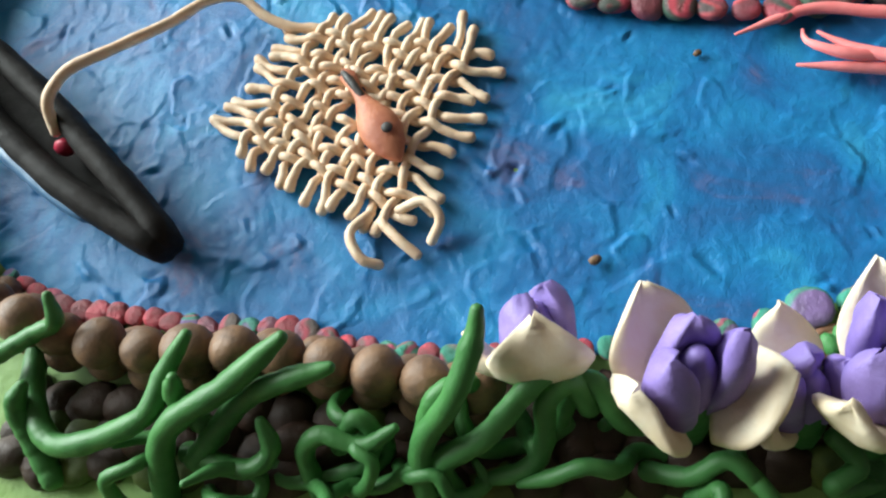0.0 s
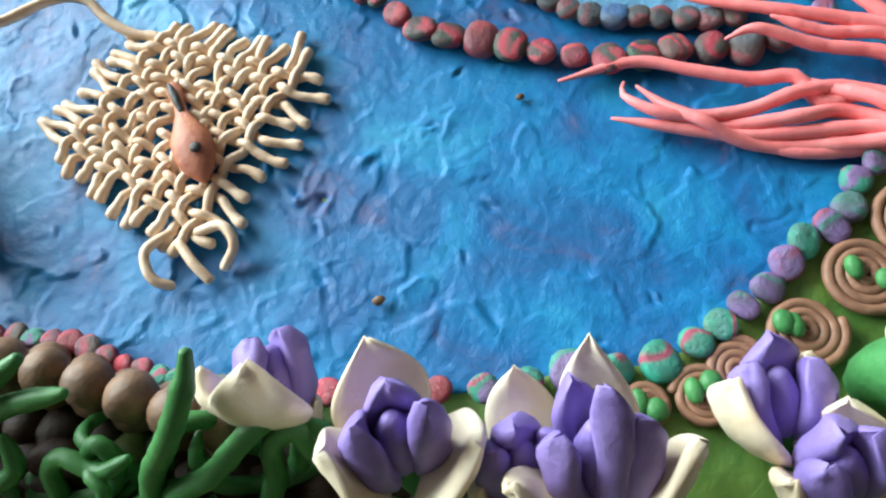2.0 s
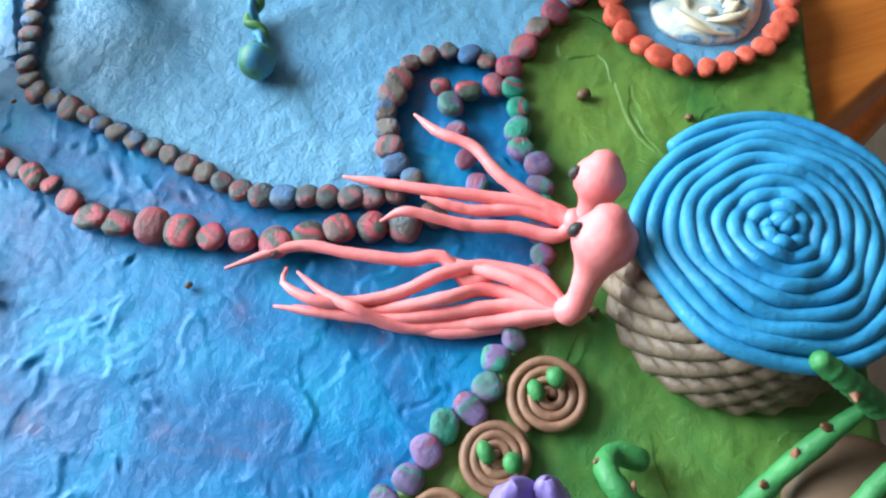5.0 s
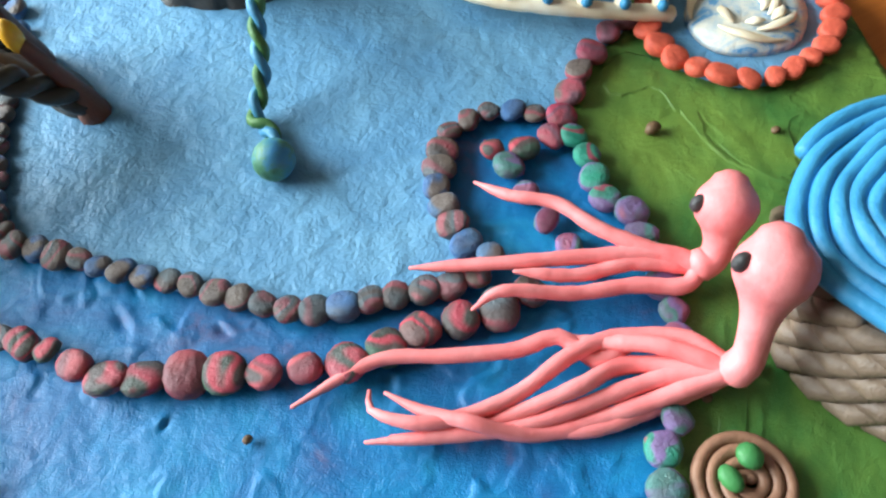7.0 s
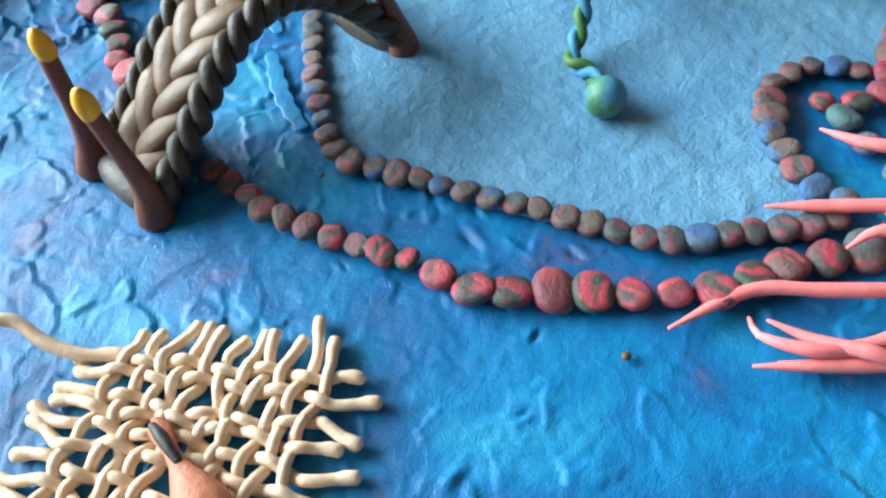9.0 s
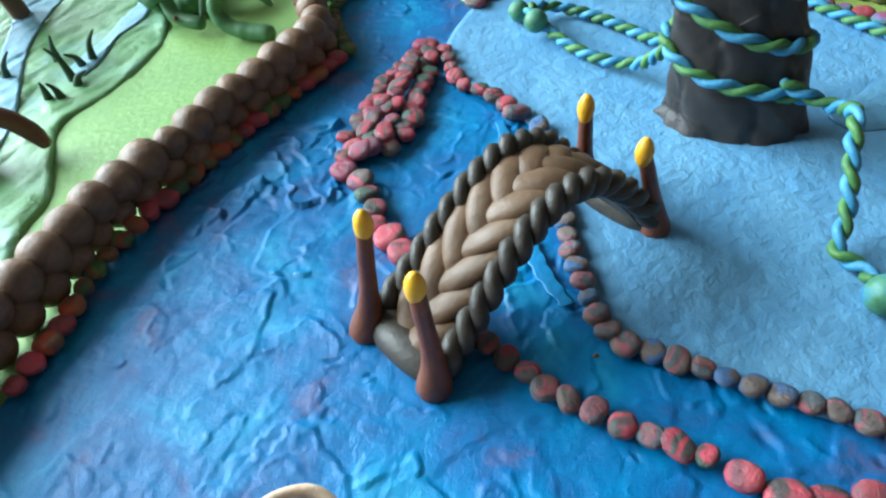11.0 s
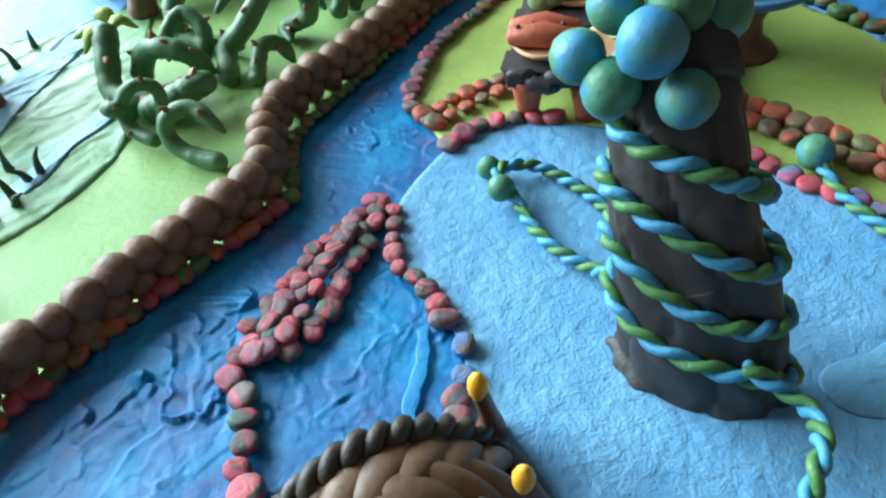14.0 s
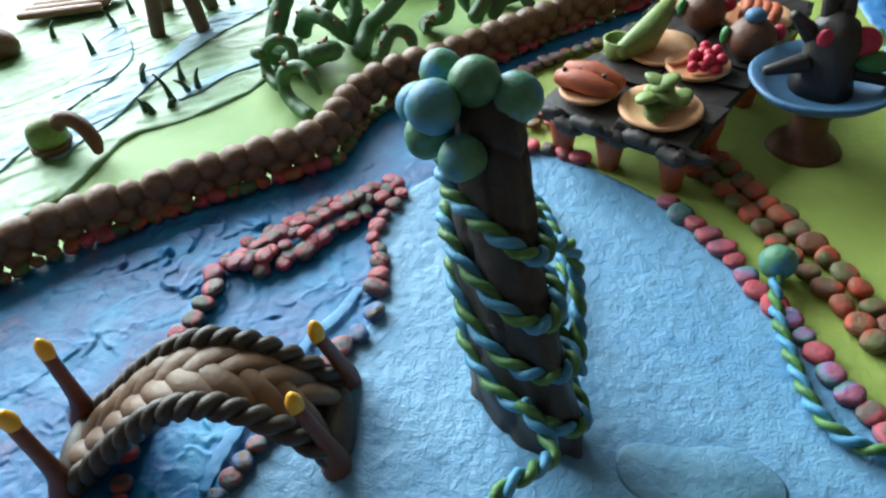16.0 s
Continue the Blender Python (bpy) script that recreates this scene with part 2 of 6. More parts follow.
def marble(name, cols, scale=2.2, rough=0.45, warp=1.0, bump=0.8, dents=30):
    """Several clays kneaded together: blurred bands of them, smudged with the grey of the mixed clay."""
    m, nt, b = nodes_of(name)
    vec = coords(nt)
    n = noise_node(nt, scale, 1.5, 0.45, warp, vec)
    k = len(cols)
    stops = [(0.33 + 0.34 * i / k, c) for i, c in enumerate(cols)]
    soft = []
    for i, (p, c) in enumerate(stops):
        soft.append((p, c))
        if i + 1 < k:
            soft.append((p + 0.45 * (stops[i + 1][0] - p), c))
    r = ramp_node(nt, n.outputs["Fac"], soft)
    s = noise_node(nt, scale * 2.6, 3, 0.55, 0.6, vec)
    dirt = nt.nodes.new("ShaderNodeMapRange")
    dirt.inputs["From Min"].default_value, dirt.inputs["From Max"].default_value = 0.42, 0.66
    dirt.inputs["To Max"].default_value = 0.42
    nt.links.new(s.outputs["Fac"], dirt.inputs["Value"])
    mix = nt.nodes.new("ShaderNodeMix")
    mix.data_type = "RGBA"
    nt.links.new(dirt.outputs["Result"], mix.inputs[0])
    nt.links.new(r.outputs["Color"], mix.inputs[6])
    mix.inputs[7].default_value = srgb(88, 82, 84)
    nt.links.new(mix.outputs[2], b.inputs["Base Color"])
    b.inputs["Roughness"].default_value = rough
    b.inputs["Specular IOR Level"].default_value = 0.42
    relief(nt, b, vec, dents, bump, 0.0009, dents * 6)
    return m


GREY, VIO = srgb(112, 98, 92), srgb(134, 110, 160)
M_SEA = clay("blue_water_clay", srgb(24, 116, 184), srgb(30, 96, 168), 30, 0.42, 0.7, 110, 0.38,
             stops=[(0.28, srgb(44, 154, 200)), (0.42, srgb(20, 128, 186)), (0.53, srgb(20, 110, 170)), (0.60, srgb(36, 102, 160)), (0.66, srgb(80, 98, 146)), (0.73, srgb(44, 104, 158))], shuffled=False, depth=0.0013)
M_LAKE = clay("pale_blue_clay", srgb(116, 170, 206), srgb(96, 152, 194), 30, 0.5, 0.85, 190, 0.4, shuffled=False, depth=0.0013, fine=900)
M_CREEK = clay("creek_blue_clay", srgb(60, 128, 186), srgb(46, 108, 170), 40, 0.45, 0.7, 260, 0.5, shuffled=False, creases=24)
M_GREEN = clay("grass_green_clay", srgb(112, 142, 60), srgb(46, 106, 52), 17, 0.42, 0.9, 150, 0.45, shuffled=False, depth=0.0014, creases=18)
M_LIGHT = clay("light_green_clay", srgb(146, 182, 104), srgb(126, 166, 98), 16, 0.56, 0.6, 300, 0.38, shuffled=False)
M_OLIVE = clay("bank_green_clay", srgb(166, 188, 96), srgb(148, 170, 86), 18, 0.55, 0.6, 260, 0.35, shuffled=False)
M_MARSH = clay("marsh_clay", srgb(112, 158, 112), srgb(132, 178, 196), 13, 0.44, 1.0, 120, 0.55,
               stops=[(0.3, srgb(92, 142, 84)), (0.5, srgb(106, 156, 98)), (0.6, srgb(122, 168, 134)), (0.7, srgb(128, 176, 186))], warp=1.6, shuffled=False)
M_PALE = clay("pale_water_clay", srgb(112, 166, 212), srgb(92, 148, 202), 14, 0.52, 0.6, 160, 0.4, shuffled=False)
M_RED = marble("red_bead_clay", [srgb(86, 78, 76), srgb(176, 66, 82), srgb(78, 84, 78), srgb(198, 78, 92), srgb(92, 80, 78), srgb(72, 100, 84)])
M_ROSE = marble("rose_bead_clay", [srgb(192, 72, 92), srgb(150, 78, 88), srgb(206, 92, 100), srgb(98, 84, 84), srgb(200, 70, 88), srgb(128, 92, 88)])
M_DULL = marble("grey_bead_clay", [srgb(122, 106, 98), srgb(156, 82, 90), srgb(96, 86, 84), srgb(88, 98, 104), srgb(148, 88, 96), srgb(112, 98, 90)])
M_BLUEB = marble("blue_grey_bead_clay", [GREY, srgb(84, 114, 146), srgb(66, 108, 158), GREY])
M_TEAL = marble("teal_violet_bead_clay", [srgb(46, 152, 128), srgb(60, 160, 136), srgb(176, 80, 104), srgb(52, 150, 124), srgb(70, 146, 132), VIO])
M_VIO = marble("violet_bead_clay", [VIO, srgb(110, 100, 132), srgb(78, 132, 126), VIO, srgb(150, 84, 112)])
M_CRIM = marble("crimson_bead_clay", [srgb(176, 66, 92), srgb(140, 86, 104), srgb(190, 84, 100), GREY])
M_PINK = marble("pink_bead_clay", [srgb(208, 66, 82), srgb(196, 78, 92), srgb(158, 70, 78)])
M_CORAL = clay("coral_bead_clay", srgb(236, 108, 82), srgb(210, 86, 66), 16, bscale=34, fine=200)
M_ORNG = marble("orange_bead_clay", [srgb(168, 98, 62), srgb(204, 86, 56), srgb(138, 92, 66), srgb(104, 106, 66)])
M_WALL = clay("brown_wall_clay", srgb(140, 106, 80), srgb(108, 84, 68), 14, 0.48, 0.55, 30, fine=260)
M_GRNB = marble("green_bead_clay", [srgb(76, 112, 66), srgb(96, 128, 66), srgb(150, 84, 56), srgb(70, 100, 70)])
M_NET = clay("cream_clay", srgb(242, 219, 192), srgb(226, 188, 154), 120, 0.5, 0.4)
M_WHITE = clay("white_clay", srgb(246, 234, 212), srgb(236, 212, 176), 60, 0.45, 0.35, 300)
M_PURPLE = clay("purple_clay", srgb(150, 130, 196), srgb(128, 108, 178), 70, 0.5, 0.4, 300)
M_FISH = clay("salmon_clay", srgb(204, 130, 96), srgb(182, 108, 84), 120)
M_DARK = clay("dark_clay", srgb(24, 19, 17), srgb(15, 13, 12), 90, 0.68, 0.6, 200, 0.2)
M_BLACK = clay("black_clay", srgb(46, 44, 44), srgb(60, 56, 54), 60, 0.52, 0.9, 160, creases=16)
M_PINKSQ = clay("pink_clay", srgb(252, 150, 150), srgb(242, 124, 124), 90, 0.5, 0.35, 240)
M_EYE = clay("eye_clay", srgb(64, 62, 62), None, 100)
M_WHIRL = clay("sky_blue_clay", srgb(66, 154, 200), srgb(48, 130, 182), 40, 0.46, 0.7, 200)
M_BASKET = clay("basket_clay", srgb(128, 108, 90), srgb(104, 86, 72), 120, 0.5, 0.5)
M_LILY = clay("tan_clay", srgb(154, 112, 88), srgb(136, 98, 78), 120, 0.5, 0.4)
M_LEAF = clay("leaf_green_clay", srgb(72, 142, 78), srgb(54, 118, 66), 80, 0.48, 0.45)
M_VINE = clay("vine_green_clay", srgb(70, 132, 70), srgb(54, 112, 58), 60, 0.45, 0.4, 260)
M_THORN = clay("thorn_green_clay", srgb(86, 128, 88), srgb(66, 106, 68), 60, 0.45, 0.4, 260)
M_SPIKE = clay("thorn_brown_clay", srgb(158, 104, 80), None, 100)
M_DECK = clay("deck_tan_clay", srgb(124, 96, 72), srgb(100, 76, 56), 70, 0.48, 0.45, 240)
M_RAIL = clay("rail_dark_clay", srgb(72, 66, 58), srgb(56, 50, 45), 80, 0.48, 0.4)
M_POST = clay("post_brown_clay", srgb(122, 72, 52), srgb(98, 58, 46), 80, 0.45, 0.4)
M_FLAME = clay("yellow_clay", srgb(244, 190, 48), srgb(232, 166, 44), 120, 0.4, 0.3)
M_ROPEG = clay("rope_green_clay", srgb(88, 136, 70), srgb(68, 116, 72), 100)
M_ROPEB = clay("rope_blue_clay", srgb(86, 158, 194), srgb(64, 136, 176), 100)
M_ORB = clay("orb_clay", srgb(66, 140, 176), srgb(72, 124, 96), 46, 0.48, 0.5, 260, stops=[(0.34, srgb(58, 132, 186)), (0.45, srgb(72, 142, 176)), (0.53, srgb(84, 140, 112)), (0.66, srgb(66, 114, 78))], warp=1.0)
M_PLATE = clay("plate_clay", srgb(232, 190, 150), srgb(220, 160, 116), 50, 0.45, 0.4, 240)
M_TERRA = clay("terracotta_clay", srgb(190, 100, 66), srgb(168, 82, 56), 70, 0.5, 0.5)
M_APPLE = clay("pea_green_clay", srgb(138, 160, 92), srgb(108, 134, 74), 60, 0.48, 0.4)
M_BERRY = clay("berry_clay", srgb(204, 54, 84), srgb(182, 44, 72), 80, 0.42, 0.3)
M_SOIL = clay("soil_clay", srgb(62, 38, 25), srgb(42, 28, 18), 40, 0.55, 0.8, 160, depth=0.0014)
M_BROWN = clay("brown_clay", srgb(120, 82, 64), srgb(98, 66, 54), 60, 0.5, 0.5)
M_BOWL = clay("bowl_blue_clay", srgb(86, 132, 168), srgb(66, 108, 148), 40, 0.45, 0.4, 240)
M_STONE = clay("stone_clay", srgb(158, 148, 136), srgb(138, 128, 118), 50, 0.6, 0.6, 260)
M_MOSS = clay("moss_clay", srgb(158, 178, 72), srgb(130, 156, 60), 60, 0.55, 0.8, 300)
M_CRUMB = clay("crumb_clay", srgb(120, 92, 66), None, 300)
M_FOAM = clay("foam_clay", srgb(236, 232, 220), srgb(150, 190, 220), 60, 0.45, 0.9, 160, stops=[(0.36, srgb(92, 160, 210)), (0.46, srgb(200, 214, 220)), (0.62, srgb(240, 234, 220))], warp=2.5)
M_PUDDLE = clay("grey_blue_clay", srgb(102, 154, 184), srgb(90, 142, 176), 40, 0.5, 0.9, 240)


def wood(name, a, b, stretch=(1, 14, 14), scale=9, rough=0.35):
    m, nt, s = nodes_of(name)
    tc = nt.nodes.new("ShaderNodeTexCoord")
    mp = nt.nodes.new("ShaderNodeMapping")
    mp.inputs["Scale"].default_value = stretch
    nt.links.new(tc.outputs["Object"], mp.inputs["Vector"])
    n = noise_node(nt, scale, 8, 0.6, 0.8, mp.outputs["Vector"])
    r = ramp_node(nt, n.outputs["Fac"], [(0.3, a), (0.62, b), (0.75, a)])
    nt.links.new(r.outputs["Color"], s.inputs["Base Color"])
    s.inputs["Roughness"].default_value = rough
    relief(nt, s, mp.outputs["Vector"], 40, 0.15, 0.0004, 300)
    return m


def plaster(name, col, rough=0.8):
    m, nt, s = nodes_of(name)
    vec = coords(nt, False)
    n = noise_node(nt, 3, 5, 0.6, 0.2, vec)
    r = ramp_node(nt, n.outputs["Fac"], [(0.3, col), (0.7, tuple(c * 0.93 for c in col[:3]) + (1,))])
    nt.links.new(r.outputs["Color"], s.inputs["Base Color"])
    s.inputs["Roughness"].default_value = rough
    relief(nt, s, vec, 60, 0.2, 0.001, 400)
    return m


M_WOOD = wood("orange_wood", srgb(226, 132, 54), srgb(200, 108, 40))
M_FLOOR = wood("floor_wood", srgb(150, 132, 116), srgb(126, 108, 94), (2, 12, 12), 4, 0.5)
M_ROOM = plaster("room_paint", srgb(98, 90, 82))
M_FRAME = plaster("white_frame_paint", srgb(235, 233, 228), 0.4)
M_REED = clay("reed_dark_clay", srgb(52, 82, 52), srgb(42, 66, 44), 90)
M_CREEK2 = clay("light_smear_clay", srgb(40, 138, 190), srgb(30, 122, 180), 60, 0.45, 0.6, 240)
M_CREEK3 = clay("marsh_creek_clay", srgb(146, 188, 214), srgb(124, 172, 188), 30, 0.5, 0.8, 160, 0.4, shuffled=False)
M_MOSSD = clay("bank_moss_clay", srgb(96, 110, 48), srgb(66, 84, 40), 60, 0.55, 0.8, 260)


# ---- room ----
def room_box(name, lo, hi, mat, label):
    bm = bmesh.new()
    bmesh.ops.create_cube(bm, size=1)
    for v in bm.verts:
        v.co = [(lo[k] if v.co[k] < 0 else hi[k]) for k in range(3)]
    me = bpy.data.meshes.new(name)
    bm.to_mesh(me)
    bm.free()
    me.materials.append(mat)
    ob = new(name, me)
    ob.matrix_world = ROOM
    return tagged(ob, label, name.split("_")[0], "", "structure")


LOW, TOP, BACK, SIDE = -0.78, 1.95, -2.2, 2.0
room_box("floor", (-SIDE, BACK, LOW - 0.1), (SIDE, WIN_Y, LOW), M_FLOOR, "grey-brown wooden floor under the table")
room_box("ceiling", (-SIDE, BACK, TOP), (SIDE, WIN_Y, TOP + 0.1), M_ROOM, "plain pale room ceiling")
room_box("wall_east", (SIDE, BACK, LOW), (SIDE + 0.1, WIN_Y, TOP), M_ROOM, "plain pale room wall")
room_box("wall_west", (-SIDE - 0.1, BACK, LOW), (-SIDE, WIN_Y, TOP), M_ROOM, "plain pale room wall")
room_box("wall_south", (-SIDE - 0.1, BACK - 0.1, LOW), (SIDE + 0.1, BACK, TOP), M_ROOM, "plain pale room wall")
wall_n = thing("wall_north", (0, 0, 0), "pale room wall with a wide window opening", "wall", "", "structure")
for lo, hi in (((-SIDE - 0.1, WIN_Y, LOW), (WIN_X0, WIN_Y + 0.12, TOP)), ((WIN_X1, WIN_Y, LOW), (SIDE + 0.1, WIN_Y + 0.12, TOP)),
               ((WIN_X0, WIN_Y, LOW), (WIN_X1, WIN_Y + 0.12, WIN_Z0)), ((WIN_X0, WIN_Y, WIN_Z1), (WIN_X1, WIN_Y + 0.12, TOP))):
    c = Clay()
    bm = bmesh.new()
    bmesh.ops.create_cube(bm, size=1)
    for v in bm.verts:
        v.co = ROOM @ Vector([(lo[k] if v.co[k] < 0 else hi[k]) for k in range(3)]) / U
    c.add([v.co[:] for v in bm.verts], [[v.index for v in q.verts] for q in bm.faces])
    bm.free()
    part("wall_panel", c, M_ROOM, wall_n, flat=True)
win = thing("window_1", (0, 0, 0), "white window frame with two casements", "window", "", "structure")
for x in (WIN_X0 + 0.02, (WIN_X0 + WIN_X1) / 2, WIN_X1 - 0.02):
    a, b = (np.array(ROOM @ Vector((x, WIN_Y + 0.1, z))) / U for z in (WIN_Z0, WIN_Z1))
    part("window_frame", Clay().tube([a, b], 0.022 / U, 4, round_ends=False), M_FRAME, win, flat=True)

# the table under the model
E1, E2 = np.array((0.93, -0.37)), np.array((0.37, 0.93))  # the model board's own axes
TURN_B = Matrix.Rotation(math.atan2(-0.37, 0.93), 3, "Z")


def board_at(a, b, z=0.0):
    p = a * E1 + b * E2
    return (p[0], p[1], z)


table = thing("wooden_table", board_at(-1, 4, -0.78 / U), "large orange-brown wooden table under the clay model", "table")
TURN_T = Matrix.Rotation(math.atan2(0.351, 0.936), 3, "Z")
part("tabletop", Clay().box((-4.5, -0.05, -0.42), (7.5, 11.0, -0.085), TURN_T), M_WOOD, table)
for a, b in ((-4.0, 0.5), (7.0, 0.5), (-4.0, 10.4), (7.0, 10.4)):
    part("leg", Clay().box((a - 0.35, b - 0.35, -0.78 / U), (a + 0.35, b + 0.35, -0.42), TURN_T), M_WOOD, table)
tagged(single("model_board", Clay().box((-5.4, -0.45, -0.085), (2.72, 9.4, -0.02), TURN_B, seed=3), M_LIGHT, board_at(-1, 4, -0.085),
              "light green clay base board of the model", "board"), kind="structure")


# ---- sheets of clay: water and land ----
def inside(x, y, poly):
    hit = np.zeros(x.shape, bool)
    for (x0, y0), (x1, y1) in zip(poly, np.roll(poly, -1, 0)):
        if y0 == y1:
            continue
        hit ^= ((y0 > y) != (y1 > y)) & (x < (x1 - x0) * (y - y0) / (y1 - y0) + x0)
    return hit


def sheet(name, outline, z, step, height, mat, label, category, n=260, thick=0.05, soft=0.0):
    """A sheet of clay pressed on the board: a fine relief inside a smooth outline, with a rim."""
    poly = smooth(outline, n, True)
    lo, hi = poly.min(0) - step, poly.max(0) + step
    gx, gy = np.meshgrid(np.arange(lo[0], hi[0], step), np.arange(lo[1], hi[1], step), indexing="ij")
    cell = inside(gx[:-1, :-1] + step / 2, gy[:-1, :-1] + step / 2, poly)
    use = np.zeros(gx.shape, int)
    for i in (0, 1):
        for j in (0, 1):
            use[i:use.shape[0] - 1 + i, j:use.shape[1] - 1 + j] += cell
    x, y = gx.copy(), gy.copy()
    rim = (use > 0) & (use < 4)
    pts = np.stack([x[rim], y[rim]], 1)
    dense = smooth(outline, n * 4, True)
    near = np.array([dense[((dense - p) ** 2).sum(1).argmin()] for p in pts])
    x[rim], y[rim] = near[:, 0], near[:, 1]
    zz = z + height(x, y)
    ids = -np.ones(gx.shape, int)
    ids[use > 0] = np.arange((use > 0).sum())
    verts = np.stack([x[use > 0], y[use > 0], zz[use > 0]], 1)
    if soft:
        verts[rim[use > 0], 2] -= soft
    i, j = np.nonzero(cell)
    faces = np.stack([ids[i, j], ids[i + 1, j], ids[i + 1, j + 1], ids[i, j + 1]], 1)
    e = np.concatenate([faces[:, [k, (k + 1) % 4]] for k in range(4)])
    key = np.sort(e, 1) @ np.array([len(verts), 1])
    uniq, first, count = np.unique(key, return_index=True, return_counts=True)
    edge = e[first[count == 1]]
    c = Clay()
    down = verts[edge.ravel()].reshape(-1, 2, 3).copy()
    down[:, :, 2] = z - thick
    m = len(verts)
    c.v = [tuple(p) for p in verts] + [tuple(p) for p in down.reshape(-1, 3)]
    c.f = [tuple(q) for q in faces.tolist()] + [(int(a), m + 2 * k, m + 2 * k + 1, int(b)) for k, (a, b) in enumerate(edge)]
    c.m = [0] * len(c.f)
    return single(name, c, mat, (0, 0, 0), label, category, kind="structure")


def smeared(x, y):
    """Clay smeared on in lapping strokes that end in torn, upturned lips, with finger dents and pits."""
    rs = np.random.RandomState(41)
    n1, n2, n3 = fbm(x * 5, y * 5, 3) - 0.47, fbm(x * 5 + 31, y * 5 + 8, 3) - 0.47, fbm(x * 15 + 3, y * 15, 2) - 0.37
    gx, gy = np.median(x, axis=1), np.median(y, axis=0)
    lo, hi = (gx[0], gy[0]), (gx[-1], gy[-1])
    h = 0.012 * (fbm(x * 3, y * 3, 2) - 0.4)
    calm = np.clip(fbm(x * 1.1 + 2, y * 1.1 + 5, 2) * 4.0 - 1.1, 0.3, 1)
    calm = calm * np.where((x > 0.45) & (y < 1.9), 0.62, 1.0)

    def window(cx, cy, r):
        i, j = np.searchsorted(gx, (cx - r, cx + r)), np.searchsorted(gy, (cy - r, cy + r))
        return (slice(*i), slice(*j)) if i[1] > i[0] and j[1] > j[0] else None

    for k in range(int(84 * (hi[0] - lo[0]) * (hi[1] - lo[1]))):
        cx, cy = rs.uniform(lo[0], hi[0]), rs.uniform(lo[1], hi[1])
        turn, ln, wd = rs.normal(0.5, 0.9) + (math.pi if rs.rand() < 0.4 else 0), 0.05 + 0.26 * rs.rand() ** 1.6, 0.035 + 0.13 * rs.rand() ** 1.5
        amp = 0.034 * rs.uniform(0.2, 1.0) ** 1.7
        w = window(cx, cy, 1.5 * ln)
        if w is None:
            continue
        dx, dy = x[w] - cx, y[w] - cy
        u = (dx * math.cos(turn) + dy * math.sin(turn)) / ln + 1.1 * n1[w] + 0.5 * n3[w] * 1.6
        v = (-dx * math.sin(turn) + dy * math.cos(turn)) / wd + 1.1 * n2[w] + 0.8 * n3[w]
        e = np.clip(1 - np.sqrt(u * u + v * v), 0, 1) * wd
        ramp = np.clip((u + 0.9) / 1.9, 0, 1) ** 1.6
        t = np.clip(e / 0.010, 0, 1)
        body = t * t * (3 - 2 * t)
        h[w] = h[w] * (1 - 0.45 * body) + body * amp * calm[w] * ramp * 1.15 + amp * calm[w] * 0.5 * ramp * body * np.exp(-((e - 0.011) / 0.009) ** 2)
    for k in range(int(9 * (hi[0] - lo[0]) * (hi[1] - lo[1]))):
        cx, cy, r, turn = rs.uniform(lo[0], hi[0]), rs.uniform(lo[1], hi[1]), rs.uniform(0.008, 0.022), rs.uniform(0, 6.28)
        w = window(cx, cy, 4 * r)
        if w is None:
            continue
        dx, dy = x[w] - cx + 0.05 * n1[w], y[w] - cy + 0.05 * n2[w]
        u, v = (dx * math.cos(turn) + dy * math.sin(turn)) / (1.9 * r), (-dx * math.sin(turn) + dy * math.cos(turn)) / (0.75 * r)
        h[w] += 0.010 * (-np.exp(-(u * u + v * v)) + 0.75 * np.exp(-(u * u + (v - 1.7) ** 2)))
    crease = np.clip(1 - np.abs(fbm(x * 2.2 + 40 + n1, y * 3.4 + 11 + n2, 3) - 0.47) / 0.009, 0, 1) * np.clip(fbm(x * 1.3 + 7, y * 1.3, 2) * 5 - 2.4, 0, 1)
    return h + 0.0035 * (fbm(x * 26, y * 26, 2) - 0.4) - 0.013 * crease - 0.008


def flat_dented(x, y):
    nick = np.clip(1 - np.abs(fbm(x * 8, y * 8, 2) - 0.42) / 0.02, 0, 1) * np.clip(fbm(x * 4 + 9, y * 4, 2) * 5 - 2.2, 0, 1)
    return 0.010 * (fbm(x * 6, y * 6, 3) - 0.5) - 0.006 * nick + 0.008 * (fbm(x * 30, y * 30, 2) - 0.4)


def scratched(x, y):
    s = np.clip(1 - np.abs(fbm(x * 9, y * 13, 3) - 0.5) / 0.025, 0, 1)
    return 0.022 * (fbm(x * 4, y * 4, 3) - 0.5) + 0.012 * (fbm(x * 17, y * 17, 3) - 0.45) - 0.005 * s


def streaked(x, y):
    """Marsh: long strokes that run with the creek."""
    u, v = 0.75 * x + 0.66 * y, -0.66 * x + 0.75 * y
    v = v + 0.12 * np.sin(u * 1.7) + 0.1 * fbm(x * 2, y * 2, 2)
    lip = fbm(u * 1.1 + 5, v * 4.5, 2) * 7
    return 0.036 * (fbm(u * 1.6, v * 6.5, 3) - 0.5) + 0.009 * (lip - np.floor(lip)) ** 3 + 0.012 * (fbm(x * 14, y * 14, 2) - 0.5)


